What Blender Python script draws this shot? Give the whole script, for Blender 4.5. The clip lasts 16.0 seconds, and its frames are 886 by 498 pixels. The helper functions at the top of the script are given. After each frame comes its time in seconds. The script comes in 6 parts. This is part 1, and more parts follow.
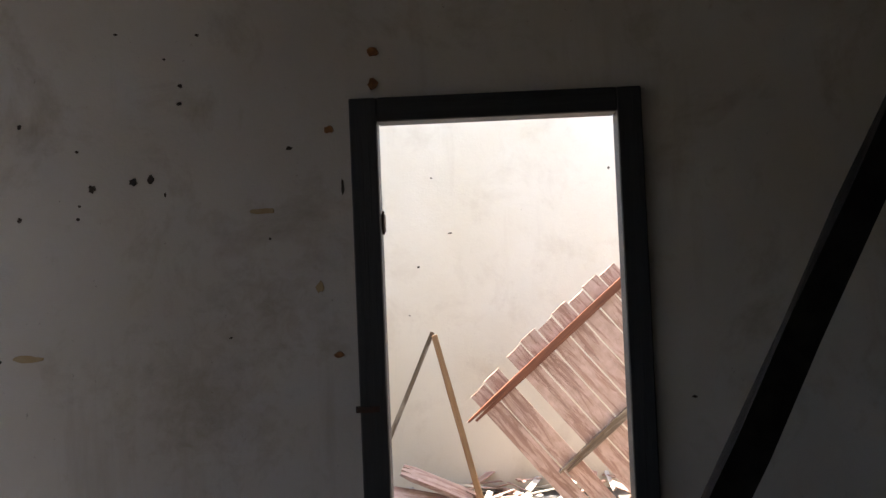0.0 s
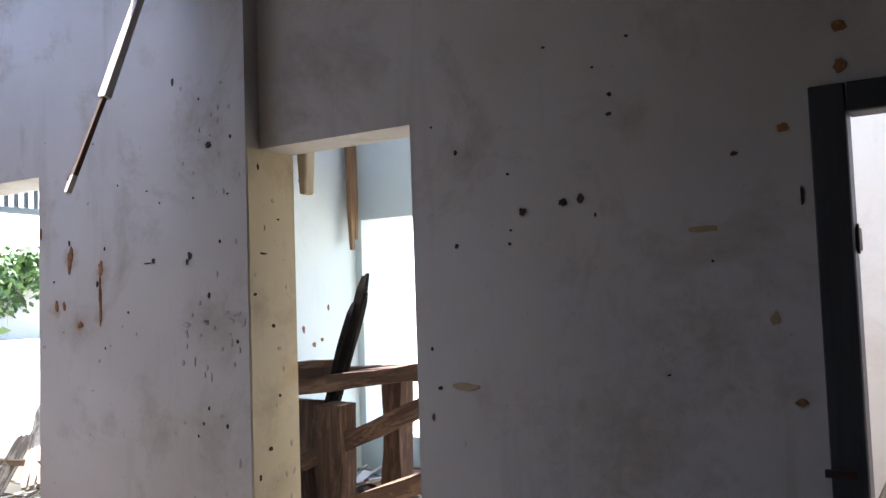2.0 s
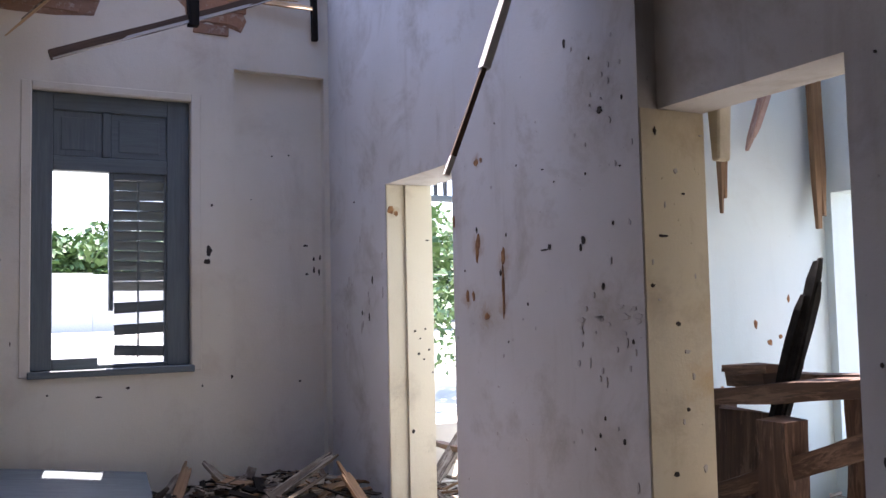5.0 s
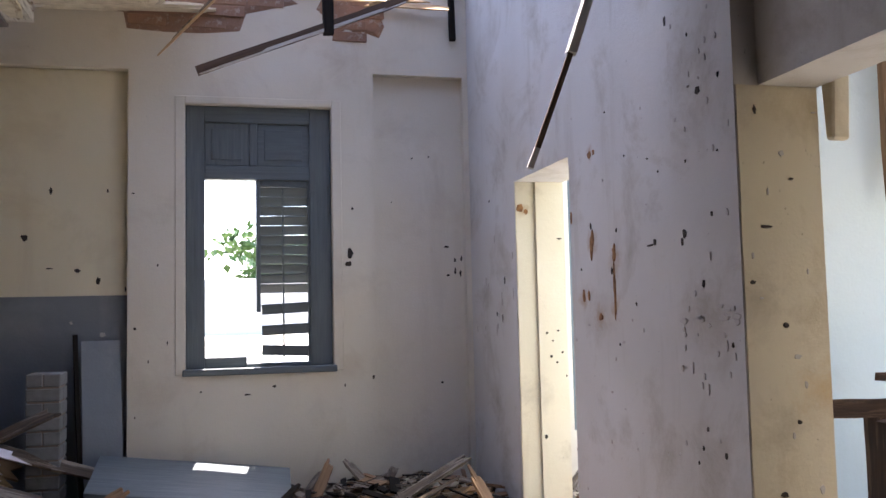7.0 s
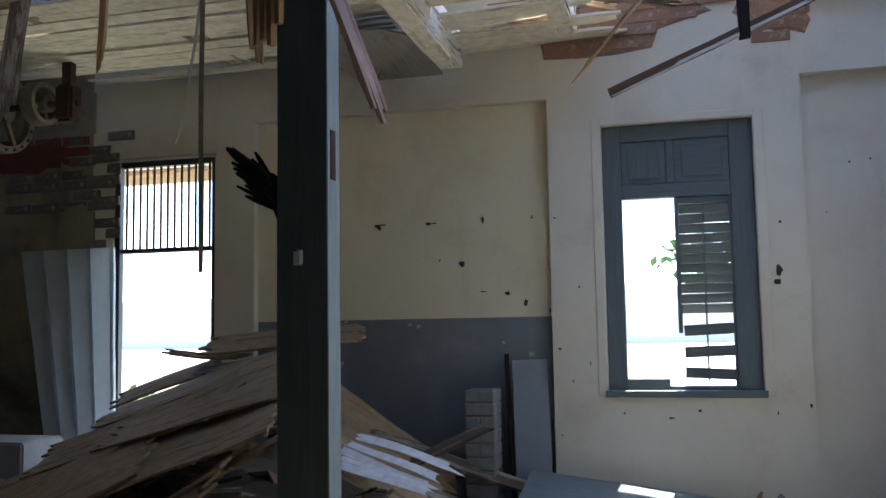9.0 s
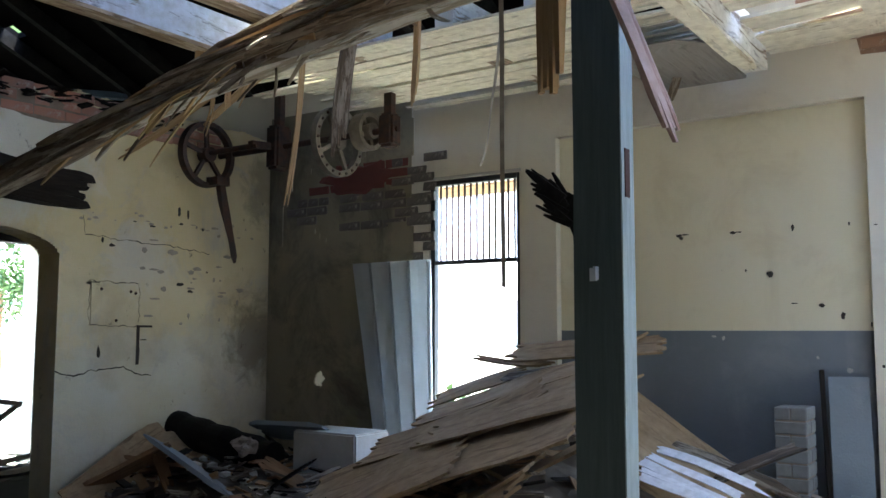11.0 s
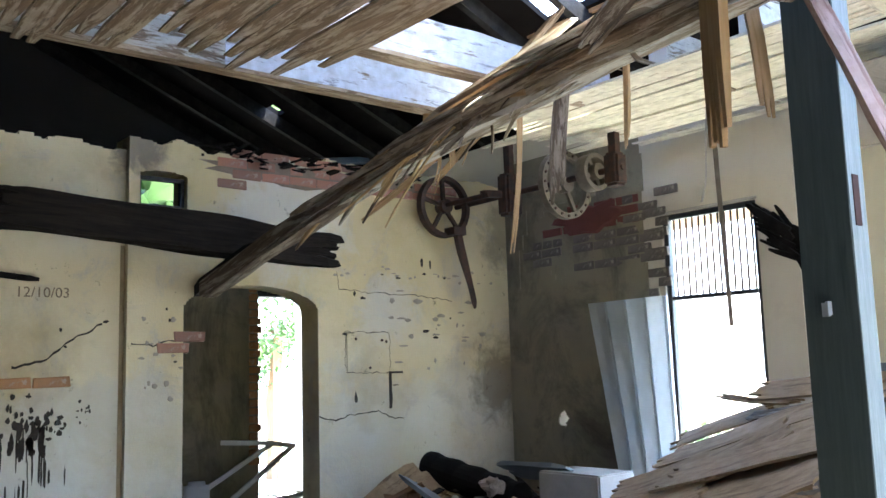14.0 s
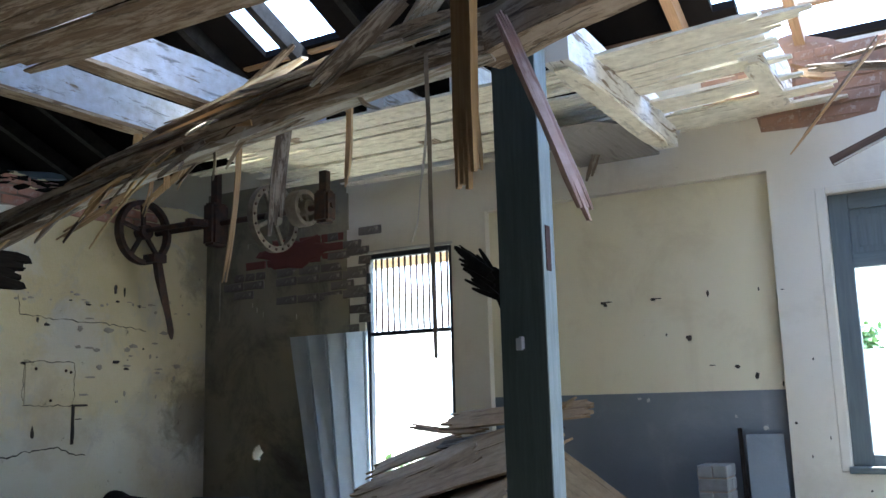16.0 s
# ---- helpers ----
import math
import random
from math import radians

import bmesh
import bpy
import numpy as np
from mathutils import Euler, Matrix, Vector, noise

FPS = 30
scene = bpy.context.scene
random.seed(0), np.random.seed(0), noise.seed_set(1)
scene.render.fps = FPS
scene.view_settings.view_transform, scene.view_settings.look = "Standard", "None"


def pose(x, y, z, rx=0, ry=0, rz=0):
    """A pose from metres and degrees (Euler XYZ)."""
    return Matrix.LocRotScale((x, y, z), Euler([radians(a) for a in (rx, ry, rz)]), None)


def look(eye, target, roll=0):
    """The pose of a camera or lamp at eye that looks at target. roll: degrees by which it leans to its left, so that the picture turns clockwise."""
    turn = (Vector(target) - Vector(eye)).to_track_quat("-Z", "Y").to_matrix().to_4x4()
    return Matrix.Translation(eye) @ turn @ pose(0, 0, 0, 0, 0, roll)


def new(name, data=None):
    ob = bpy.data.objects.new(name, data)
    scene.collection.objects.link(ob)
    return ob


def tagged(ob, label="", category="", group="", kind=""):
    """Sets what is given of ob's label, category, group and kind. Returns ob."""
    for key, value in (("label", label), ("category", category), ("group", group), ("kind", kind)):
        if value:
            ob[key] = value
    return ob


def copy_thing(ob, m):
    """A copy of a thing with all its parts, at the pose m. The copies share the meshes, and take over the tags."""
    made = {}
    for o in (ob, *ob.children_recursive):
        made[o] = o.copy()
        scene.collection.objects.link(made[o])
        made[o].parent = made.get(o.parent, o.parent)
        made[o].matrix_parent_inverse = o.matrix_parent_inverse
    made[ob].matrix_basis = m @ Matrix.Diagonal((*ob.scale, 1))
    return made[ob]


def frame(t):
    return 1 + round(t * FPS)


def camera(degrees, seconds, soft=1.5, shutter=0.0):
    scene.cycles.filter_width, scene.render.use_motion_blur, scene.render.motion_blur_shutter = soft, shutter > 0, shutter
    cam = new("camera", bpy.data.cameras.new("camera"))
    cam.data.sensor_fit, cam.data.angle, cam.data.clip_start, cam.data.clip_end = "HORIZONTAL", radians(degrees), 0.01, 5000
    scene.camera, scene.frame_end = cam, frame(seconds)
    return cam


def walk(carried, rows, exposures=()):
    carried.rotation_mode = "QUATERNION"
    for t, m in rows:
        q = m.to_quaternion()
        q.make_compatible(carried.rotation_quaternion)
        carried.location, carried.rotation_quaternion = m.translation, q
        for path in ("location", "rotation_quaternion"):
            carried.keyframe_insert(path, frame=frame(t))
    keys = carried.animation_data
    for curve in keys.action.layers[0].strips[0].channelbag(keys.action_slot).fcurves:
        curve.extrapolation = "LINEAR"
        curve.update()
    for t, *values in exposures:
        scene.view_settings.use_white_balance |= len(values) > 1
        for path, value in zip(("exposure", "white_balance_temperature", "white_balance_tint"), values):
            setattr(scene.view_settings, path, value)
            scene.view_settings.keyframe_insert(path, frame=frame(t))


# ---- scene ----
cam = camera(52.8, 16.0)
PATH = [
    (0, (0.415, 1.308, 1.683), (2.413, 1.347, 1.742), -2.4),
    (0.5, (0.576, 1.375, 1.707), (2.57, 1.51, 1.773), -2.6),
    (1, (0.658, 1.351, 1.7), (2.62, 1.729, 1.792), -2.0),
    (1.5, (0.757, 1.282, 1.707), (2.609, 2.027, 1.83), -2.6),
    (2, (0.815, 1.283, 1.724), (2.523, 2.315, 1.855), -2.0),
    (2.5, (0.913, 1.357, 1.718), (2.495, 2.574, 1.859), -1.4),
    (3, (0.985, 1.393, 1.712), (2.465, 2.731, 1.858), -1.0),
    (3.5, (1.126, 1.409, 1.726), (2.476, 2.877, 1.865), -0.9),
    (4, (1.33, 1.419, 1.748), (2.525, 3.018, 1.876), -1.1),
    (4.5, (1.416, 1.447, 1.761), (2.475, 3.14, 1.881), -1.3),
    (5, (1.493, 1.472, 1.75), (2.409, 3.245, 1.877), -1.2),
    (5.2, (1.517, 1.466, 1.753), (2.374, 3.269, 1.88), -1.3),
    (7.5, (1.987, 1.433, 1.73), (2.272, 3.408, 1.875), -1.3),
    (8, (2.036, 1.487, 1.778), (1.987, 3.481, 1.925), -0.9),
    (8.2, (2.106, 1.513, 1.785), (1.877, 3.493, 1.94), -0.4),
    (10.3, (2.086, 1.423, 1.847), (1.367, 3.28, 2.033), -0.8),
    (10.5, (2.118, 1.397, 1.846), (1.28, 3.203, 2.032), -0.5),
    (11, (2.196, 1.417, 1.858), (1.073, 3.062, 2.043), 0.1),
    (11.5, (2.228, 1.424, 1.866), (0.933, 2.937, 2.056), 0.3),
    (12, (2.273, 1.462, 1.883), (0.847, 2.851, 2.082), 0.2),
    (12.5, (2.306, 1.462, 1.892), (0.811, 2.774, 2.103), -0.3),
    (13, (2.331, 1.453, 1.894), (0.813, 2.735, 2.12), -1.0),
    (13.5, (2.34, 1.467, 1.908), (0.81, 2.732, 2.152), -1.4),
    (14, (2.374, 1.434, 1.907), (0.844, 2.693, 2.173), -1.7),
    (14.5, (2.388, 1.427, 1.913), (0.872, 2.701, 2.196), -1.8),
    (15, (2.374, 1.43, 1.917), (0.941, 2.793, 2.216), -1.7),
    (15.5, (2.347, 1.329, 1.886), (1.115, 2.873, 2.206), -1.8),
    (16, (2.322, 1.261, 1.866), (1.329, 2.966, 2.198), -1.6),
]
walk(cam, [(t, look(eye, target, roll)) for t, eye, target, roll in PATH],
     exposures=[(0, 3.2, 7300, 15), (1, 3.4, 7000, 16), (2, 3.3, 6350, 18), (2.8, 3.05, 6050, 20), (3.5, 2.8, 6100, 22), (4, 2.82, 6150, 24), (5, 2.95, 6250, 26), (7.5, 3.3, 6550, 19), (8.2, 3.0, 6250, 14), (10.5, 3.65, 5850, 7), (12, 4.85, 5850, 7), (13.5, 5.15, 5850, 9), (14.5, 5.05, 5800, 9), (16, 4.1, 5600, 7)])

# ---- world and sun ----
world = bpy.data.worlds.new("sky")
scene.world = world
world.use_nodes = True
wn = world.node_tree.nodes
sky = wn.new("ShaderNodeTexSky")
sky.sky_type, sky.sun_disc = "NISHITA", False
sky.sun_elevation, sky.sun_rotation = radians(74), radians(12)
world.node_tree.links.new(sky.outputs[0], wn["Background"].inputs[0])
wn["Background"].inputs[1].default_value = 0.15
sun_data = bpy.data.lights.new("sun", "SUN")
sun_data.energy, sun_data.angle, sun_data.color = 3.6, radians(0.5), (1.0, 0.95, 0.88)
sun = new("sun", sun_data)
SUN_DIR = Vector((math.sin(radians(12)) * math.cos(radians(74)), math.cos(radians(12)) * math.cos(radians(74)), math.sin(radians(74))))
sun.matrix_world = look(SUN_DIR * 30, (0, 0, 0))

# ---- plan ----
FLOOR = 0.1
XE, XE2, XE_OUT = 3.44, 3.36, 3.635      # east wall: recessed and proud faces, far face
YN, YN_OUT = 6.60, 6.88                  # north wall
XW, XW_OUT = -3.05, -3.28                # west wall
YS = -2.2                                # south wall
CEIL = 3.46


# ---- materials ----
class Nodes:
    """A small builder for node materials in object-independent world coordinates."""

    def __init__(self, name, rough=0.9, metal=0.0):
        self.mat = bpy.data.materials.new(name)
        self.mat.use_nodes = True
        self.t = self.mat.node_tree
        self.b = self.t.nodes["Principled BSDF"]
        self.b.inputs["Roughness"].default_value = rough
        self.b.inputs["Metallic"].default_value = metal
        self.coord = None

    def add(self, kind, **inputs):
        n = self.t.nodes.new(kind)
        for k, v in inputs.items():
            n.inputs[k].default_value = v
        return n

    def link(self, a, b):
        self.t.links.new(a, b)

    def where(self, kind="Object", scale=(1, 1, 1)):
        c = self.t.nodes.new("ShaderNodeTexCoord")
        m = self.t.nodes.new("ShaderNodeMapping")
        m.inputs["Scale"].default_value = scale
        self.link(c.outputs[kind], m.inputs[0])
        return m.outputs[0]

    def noise(self, scale, detail=6.0, rough=0.6, at=None, distort=0.0):
        n = self.add("ShaderNodeTexNoise", Scale=scale, Detail=detail, Roughness=rough, Distortion=distort)
        self.link(at if at else self.where(), n.inputs["Vector"])
        return n.outputs["Fac"]

    def ramp(self, fac, stops):
        r = self.t.nodes.new("ShaderNodeValToRGB")
        e = r.color_ramp.elements
        while len(e) < len(stops):
            e.new(0.5)
        for el, (p, c) in zip(e, stops):
            el.position = p
            el.color = (c[0], c[1], c[2], 1) if isinstance(c, tuple) else (c, c, c, 1)
        self.link(fac, r.inputs[0])
        return r.outputs[0]

    def mix(self, fac, a, b, mode="MIX"):
        m = self.t.nodes.new("ShaderNodeMix")
        m.data_type, m.blend_type = "RGBA", mode
        for sock, v in ((m.inputs[0], fac), (m.inputs[6], a), (m.inputs[7], b)):
            if isinstance(v, (int, float)):
                sock.default_value = v
            elif isinstance(v, tuple):
                sock.default_value = (*v, 1)
            else:
                self.link(v, sock)
        return m.outputs[2]

    def math(self, op, a, b=0.0):
        m = self.t.nodes.new("ShaderNodeMath")
        m.operation = op
        for sock, v in zip(m.inputs, (a, b)):
            if isinstance(v, (int, float)):
                sock.default_value = v
            else:
                self.link(v, sock)
        return m.outputs[0]

    def bump(self, fac, strength=0.3, dist=0.01):
        n = self.add("ShaderNodeBump", Strength=strength, Distance=dist)
        self.link(fac, n.inputs["Height"])
        self.link(n.outputs[0], self.b.inputs["Normal"])

    def done(self, color, rough=None):
        if isinstance(color, tuple):
            self.b.inputs["Base Color"].default_value = (*color, 1)
        else:
            self.link(color, self.b.inputs["Base Color"])
        if rough is not None:
            self.link(rough, self.b.inputs["Roughness"])
        return self.mat


def plaster(name, base, tint, stain, stain_amount=0.5, rust=0.0, black=0.0, spots=(), spot_color=(0.30, 0.25, 0.18)):
    """Old limewash: two tones, blotches, runs of dirt, pitting."""
    n = Nodes(name, 0.92)
    c = n.mix(n.ramp(n.noise(0.9, 5, 0.55), [(0.35, 0.0), (0.68, 1.0)]), base, tint)
    blot = n.ramp(n.noise(2.3, 8, 0.68, distort=0.4), [(0.52, 0.0), (0.78, 1.0)])
    c = n.mix(n.math("MULTIPLY", blot, stain_amount), c, stain)
    runs = n.ramp(n.noise(5.0, 6, 0.6, n.where(scale=(1, 1, 0.13))), [(0.58, 0.0), (0.8, 1.0)])
    c = n.mix(n.math("MULTIPLY", runs, stain_amount * 0.6), c, stain)
    specks = n.ramp(n.noise(38, 3, 0.7), [(0.70, 0.0), (0.76, 1.0)])
    c = n.mix(n.math("MULTIPLY", specks, 0.55 * stain_amount), c, (0.10, 0.08, 0.06))
    if rust:
        r = n.ramp(n.noise(6.5, 5, 0.7, n.where(scale=(1, 1, 0.5))), [(0.70, 0.0), (0.76, 1.0)])
        c = n.mix(n.math("MULTIPLY", r, rust), c, (0.30, 0.13, 0.04))
    if black:
        k = n.ramp(n.noise(1.6, 9, 0.72, n.where(scale=(1, 1, 0.45)), 0.6), [(0.50, 0.0), (0.72, 1.0)])
        c = n.mix(n.math("MULTIPLY", k, black), c, (0.03, 0.03, 0.028))
    for k, (sx, sy, sz, sr, *tone) in enumerate(spots):
        d = n.t.nodes.new("ShaderNodeVectorMath")
        d.operation = "DISTANCE"
        n.link(n.where(), d.inputs[0])
        d.inputs[1].default_value = (sx, sy, sz)
        ring = n.math("ADD", n.math("DIVIDE", d.outputs["Value"], sr), n.math("MULTIPLY", n.noise(4.5 + k, 8, 0.7, distort=0.5), 1.3))
        c = n.mix(n.math("MULTIPLY", n.ramp(ring, [(0.55, 1.0), (1.05, 0.0)]), 0.75 if tone else 0.5), c, tone[0] if tone else spot_color)
    fine = n.noise(85, 4, 0.6)
    wave = n.noise(4.0, 6, 0.6)
    n.bump(n.math("ADD", n.math("MULTIPLY", fine, 0.25), wave), 0.35, 0.012)
    return n.done(c)


def wood(name, dark, light, grain_axis="Z", paint=None, paint_amount=0.0, rough=0.8, speck=0.0, gloss=0.35):
    """Weathered timber along its own length (generated local x), with peeling paint if any."""
    n = Nodes(name, rough)
    n.b.inputs["Specular IOR Level"].default_value = gloss
    at = n.where("UV", (1, 1, 1))
    long = n.where("UV", (1.4, 26, 1))
    g = n.noise(2.2, 8, 0.65, long, 0.3)
    c = n.mix(n.ramp(g, [(0.30, 0.0), (0.72, 1.0)]), dark, light)
    big = n.noise(3.0, 5, 0.6, at)
    c = n.mix(n.math("MULTIPLY", n.ramp(big, [(0.5, 0.0), (0.75, 1.0)]), 0.45), c, dark)
    info = n.t.nodes.new("ShaderNodeObjectInfo")
    geo = n.t.nodes.new("ShaderNodeNewGeometry")
    vary = n.math("ADD", n.math("MULTIPLY", info.outputs["Random"], 0.25), n.math("MULTIPLY", geo.outputs["Random Per Island"], 0.25))
    c = n.mix(vary, c, (dark[0] * 0.6, dark[1] * 0.6, dark[2] * 0.6))
    if paint:
        p = n.ramp(n.noise(6.0, 10, 0.74, n.where("UV", (0.4, 3.0, 1)), 0.6), [(0.32 + 0.28 * paint_amount, 1.0), (0.38 + 0.28 * paint_amount, 0.0)])
        p2 = n.mix(n.ramp(n.noise(14, 5, 0.6, at), [(0.35, 0.0), (0.7, 1.0)]), paint, (paint[0] * 0.72, paint[1] * 0.70, paint[2] * 0.66))
        c = n.mix(p, c, p2)
    if speck:
        k = n.ramp(n.noise(9, 9, 0.75, n.where("UV", (0.3, 2.2, 1)), 0.5), [(0.56, 0.0), (0.62, 1.0)])
        c = n.mix(n.math("MULTIPLY", k, speck), c, (0.03, 0.025, 0.02))
    n.bump(g, 0.5, 0.006)
    return n.done(c)


def plain(name, base, other, scale=6.0, rough=0.6, metal=0.0, bump=0.2, amount=0.6, gloss=0.5):
    n = Nodes(name, rough, metal)
    n.b.inputs["Specular IOR Level"].default_value = gloss
    c = n.mix(n.math("MULTIPLY", n.ramp(n.noise(scale, 7, 0.65), [(0.38, 0.0), (0.7, 1.0)]), amount), base, other)
    n.bump(n.noise(scale * 9, 4, 0.6), bump, 0.004)
    return n.done(c)


RUSTY = (0.33, 0.19, 0.08)
WHITEWASH = plaster("whitewash", (0.60, 0.59, 0.57), (0.50, 0.475, 0.43), (0.28, 0.235, 0.17), 0.85, 0.35, spots=[(3.4, 3.85, 1.68, .55), (3.4, 4.72, 1.7, .4), (3.4, 3.9, 1.2, .6), (3.4, 6.0, 1.75, .4), (3.37, 4.577, 1.90, .17, RUSTY), (3.37, 4.585, 1.74, .15, RUSTY), (3.37, 4.79, 2.0, .15, RUSTY), (3.37, 4.88, 1.79, .15, RUSTY), (3.37, 4.72, 1.70, .17, RUSTY), (3.37, 4.784, 2.361, .11, RUSTY), (3.36, 3.9, 1.74, .34), (3.36, 3.98, 2.5, .5), (3.44, 2.2, 1.3, .8), (3.44, 1.95, 1.6, .5)])
REVEAL = plaster("yellowed_reveal", (0.66, 0.595, 0.45), (0.58, 0.51, 0.36), (0.33, 0.25, 0.14), 0.85, 0.4, spots=[(3.5, 3.7, 1.4, .4), (3.5, 3.7, 1.05, .35), (3.45, 5.75, 1.3, .3), (3.6, 3.7, 1.5, .3, (0.50, 0.34, 0.16)), (3.42, 3.7, 1.75, .3), (3.4, 5.75, 2.26, .1, RUSTY)])
CREAM = plaster("cream_limewash", (0.66, 0.615, 0.52), (0.60, 0.545, 0.43), (0.42, 0.35, 0.26), 0.5, 0.12, spots=[(2.60, 6.6, 3.22, .42), (2.66, 6.6, 1.45, .3)], spot_color=(0.44, 0.35, 0.25))
def two_coat(name):
    """Yellow limewash over a paler grey-white lower coat with a ragged edge, mould and grey patches."""
    n = Nodes(name, 0.92)
    up = n.mix(n.ramp(n.noise(1.1, 6, 0.6), [(0.35, 0.0), (0.68, 1.0)]), (0.58, 0.48, 0.26), (0.65, 0.57, 0.38))
    low = n.mix(n.ramp(n.noise(1.7, 6, 0.6), [(0.35, 0.0), (0.68, 1.0)]), (0.57, 0.54, 0.44), (0.52, 0.46, 0.31))
    sep = n.t.nodes.new("ShaderNodeSeparateXYZ")
    n.link(n.where(), sep.inputs[0])
    edge = n.math("ADD", sep.outputs[2], n.math("MULTIPLY", n.noise(1.6, 7, 0.65), 1.3))
    c = n.mix(n.ramp(n.math("SUBTRACT", edge, 2.1), [(0.35, 0.0), (0.50, 1.0)]), low, up)
    grey = n.ramp(n.noise(2.6, 9, 0.72, distort=0.8), [(0.53, 0.0), (0.66, 1.0)])
    c = n.mix(n.math("MULTIPLY", grey, 0.6), c, (0.42, 0.40, 0.36))
    brown = n.ramp(n.noise(1.3, 7, 0.65), [(0.50, 0.0), (0.75, 1.0)])
    c = n.mix(n.math("MULTIPLY", brown, 0.68), c, (0.32, 0.235, 0.12))
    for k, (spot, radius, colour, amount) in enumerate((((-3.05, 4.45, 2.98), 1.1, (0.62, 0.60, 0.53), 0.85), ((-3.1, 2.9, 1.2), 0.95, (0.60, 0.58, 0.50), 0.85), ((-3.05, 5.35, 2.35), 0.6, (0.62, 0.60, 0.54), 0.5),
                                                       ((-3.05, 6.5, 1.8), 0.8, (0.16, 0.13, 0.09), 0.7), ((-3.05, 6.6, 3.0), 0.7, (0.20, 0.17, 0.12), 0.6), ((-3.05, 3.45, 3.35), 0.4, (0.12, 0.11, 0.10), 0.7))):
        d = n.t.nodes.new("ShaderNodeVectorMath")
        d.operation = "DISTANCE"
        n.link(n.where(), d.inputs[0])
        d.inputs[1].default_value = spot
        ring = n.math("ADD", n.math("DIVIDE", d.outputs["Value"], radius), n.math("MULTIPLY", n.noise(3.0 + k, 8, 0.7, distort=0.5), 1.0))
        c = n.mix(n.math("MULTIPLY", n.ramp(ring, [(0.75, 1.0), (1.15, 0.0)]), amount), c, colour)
    mould = n.ramp(n.noise(7.0, 9, 0.75), [(0.62, 0.0), (0.70, 1.0)])
    c = n.mix(n.math("MULTIPLY", mould, 0.75), c, (0.06, 0.05, 0.04))
    n.bump(n.math("ADD", n.math("MULTIPLY", n.noise(85, 4, 0.6), 0.25), n.noise(4.5, 7, 0.65)), 0.45, 0.015)
    return n.done(c)


YELLOW = two_coat("yellow_limewash")
SOOTY = plaster("sooty_plaster", (0.31, 0.275, 0.185), (0.14, 0.13, 0.105), (0.05, 0.046, 0.042), 0.9, 0.1, 0.9)
# near-black walls: the gloom of the unlit rooms is put into the colour
SHADEBLACK = plaster("shade_black_wall", (0.024, 0.022, 0.021), (0.018, 0.017, 0.016), (0.012, 0.011, 0.010), 0.8)
PANEL = plaster("panel_limewash", (0.68, 0.62, 0.43), (0.71, 0.65, 0.49), (0.42, 0.34, 0.20), 0.4, 0.1)
DADO = plaster("grey_dado_paint", (0.145, 0.165, 0.18), (0.20, 0.22, 0.235), (0.30, 0.31, 0.31), 0.5)
BLUEWALL = plaster("pale_blue_limewash", (0.55, 0.66, 0.66), (0.64, 0.70, 0.68), (0.42, 0.43, 0.36), 0.3, 0.2)
def brick_material(name, a, b, soot):
    n = Nodes(name, 0.92)
    c = n.mix(n.ramp(n.noise(9, 7, 0.65), [(0.38, 0.0), (0.7, 1.0)]), a, b)
    info = n.t.nodes.new("ShaderNodeObjectInfo")
    c = n.mix(n.ramp(info.outputs["Random"], [(0.2, 0.0), (1.0, soot)]), c, (0.10, 0.085, 0.075))
    c = n.mix(n.math("MULTIPLY", n.ramp(n.noise(22, 6, 0.7), [(0.55, 0.0), (0.66, 1.0)]), 0.6), c, (0.45, 0.40, 0.33))
    n.bump(n.noise(60, 5, 0.7), 0.6, 0.006)
    return n.done(c)


BRICK = brick_material("fired_brick", (0.26, 0.12, 0.075), (0.19, 0.095, 0.065), 0.6)
SOOTBRICK = brick_material("sooty_brick", (0.20, 0.17, 0.15), (0.10, 0.09, 0.08), 0.8)
PINKBRICK = brick_material("pale_pink_brick", (0.44, 0.20, 0.13), (0.33, 0.20, 0.16), 0.55)
ORANGEBRICK = brick_material("orange_brick", (0.44, 0.22, 0.09), (0.34, 0.18, 0.09), 0.2)
REDFIELD = plain("dark_red_masonry", (0.17, 0.055, 0.045), (0.11, 0.045, 0.04), 9, 0.95, 0, 0.6)
DARKRED = plain("dark_red_bare_wood", (0.05, 0.018, 0.013), (0.03, 0.014, 0.011), 20, 0.9)
STRIPBROWN = plain("brown_stain_strip", (0.24, 0.18, 0.10), (0.36, 0.29, 0.17), 9, 0.95)
MORTAR = plain("lime_mortar", (0.24, 0.19, 0.145), (0.15, 0.115, 0.09), 14, 0.95, 0, 0.5)
FRAMEWOOD = wood("dark_painted_wood", (0.035, 0.038, 0.042), (0.06, 0.064, 0.07), rough=0.5)
GREENWOOD = wood("grey_green_painted_wood", (0.10, 0.12, 0.125), (0.16, 0.19, 0.195), rough=0.55)
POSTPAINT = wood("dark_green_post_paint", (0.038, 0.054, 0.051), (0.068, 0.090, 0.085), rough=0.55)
# lighter copy of the post paint: daylight on the east face, as colour
LITPAINT = wood("pale_green_lit_side_paint", (0.20, 0.25, 0.25), (0.40, 0.45, 0.46), rough=0.6)
WHITEWOOD = wood("peeling_white_painted_wood", (0.16, 0.11, 0.065), (0.34, 0.26, 0.17), paint=(0.78, 0.76, 0.70), paint_amount=0.75, speck=0.5)
CEILBOARD = wood("cream_painted_ceiling_wood", (0.34, 0.26, 0.15), (0.60, 0.52, 0.36), paint=(0.84, 0.79, 0.64), paint_amount=0.9, speck=0.35)
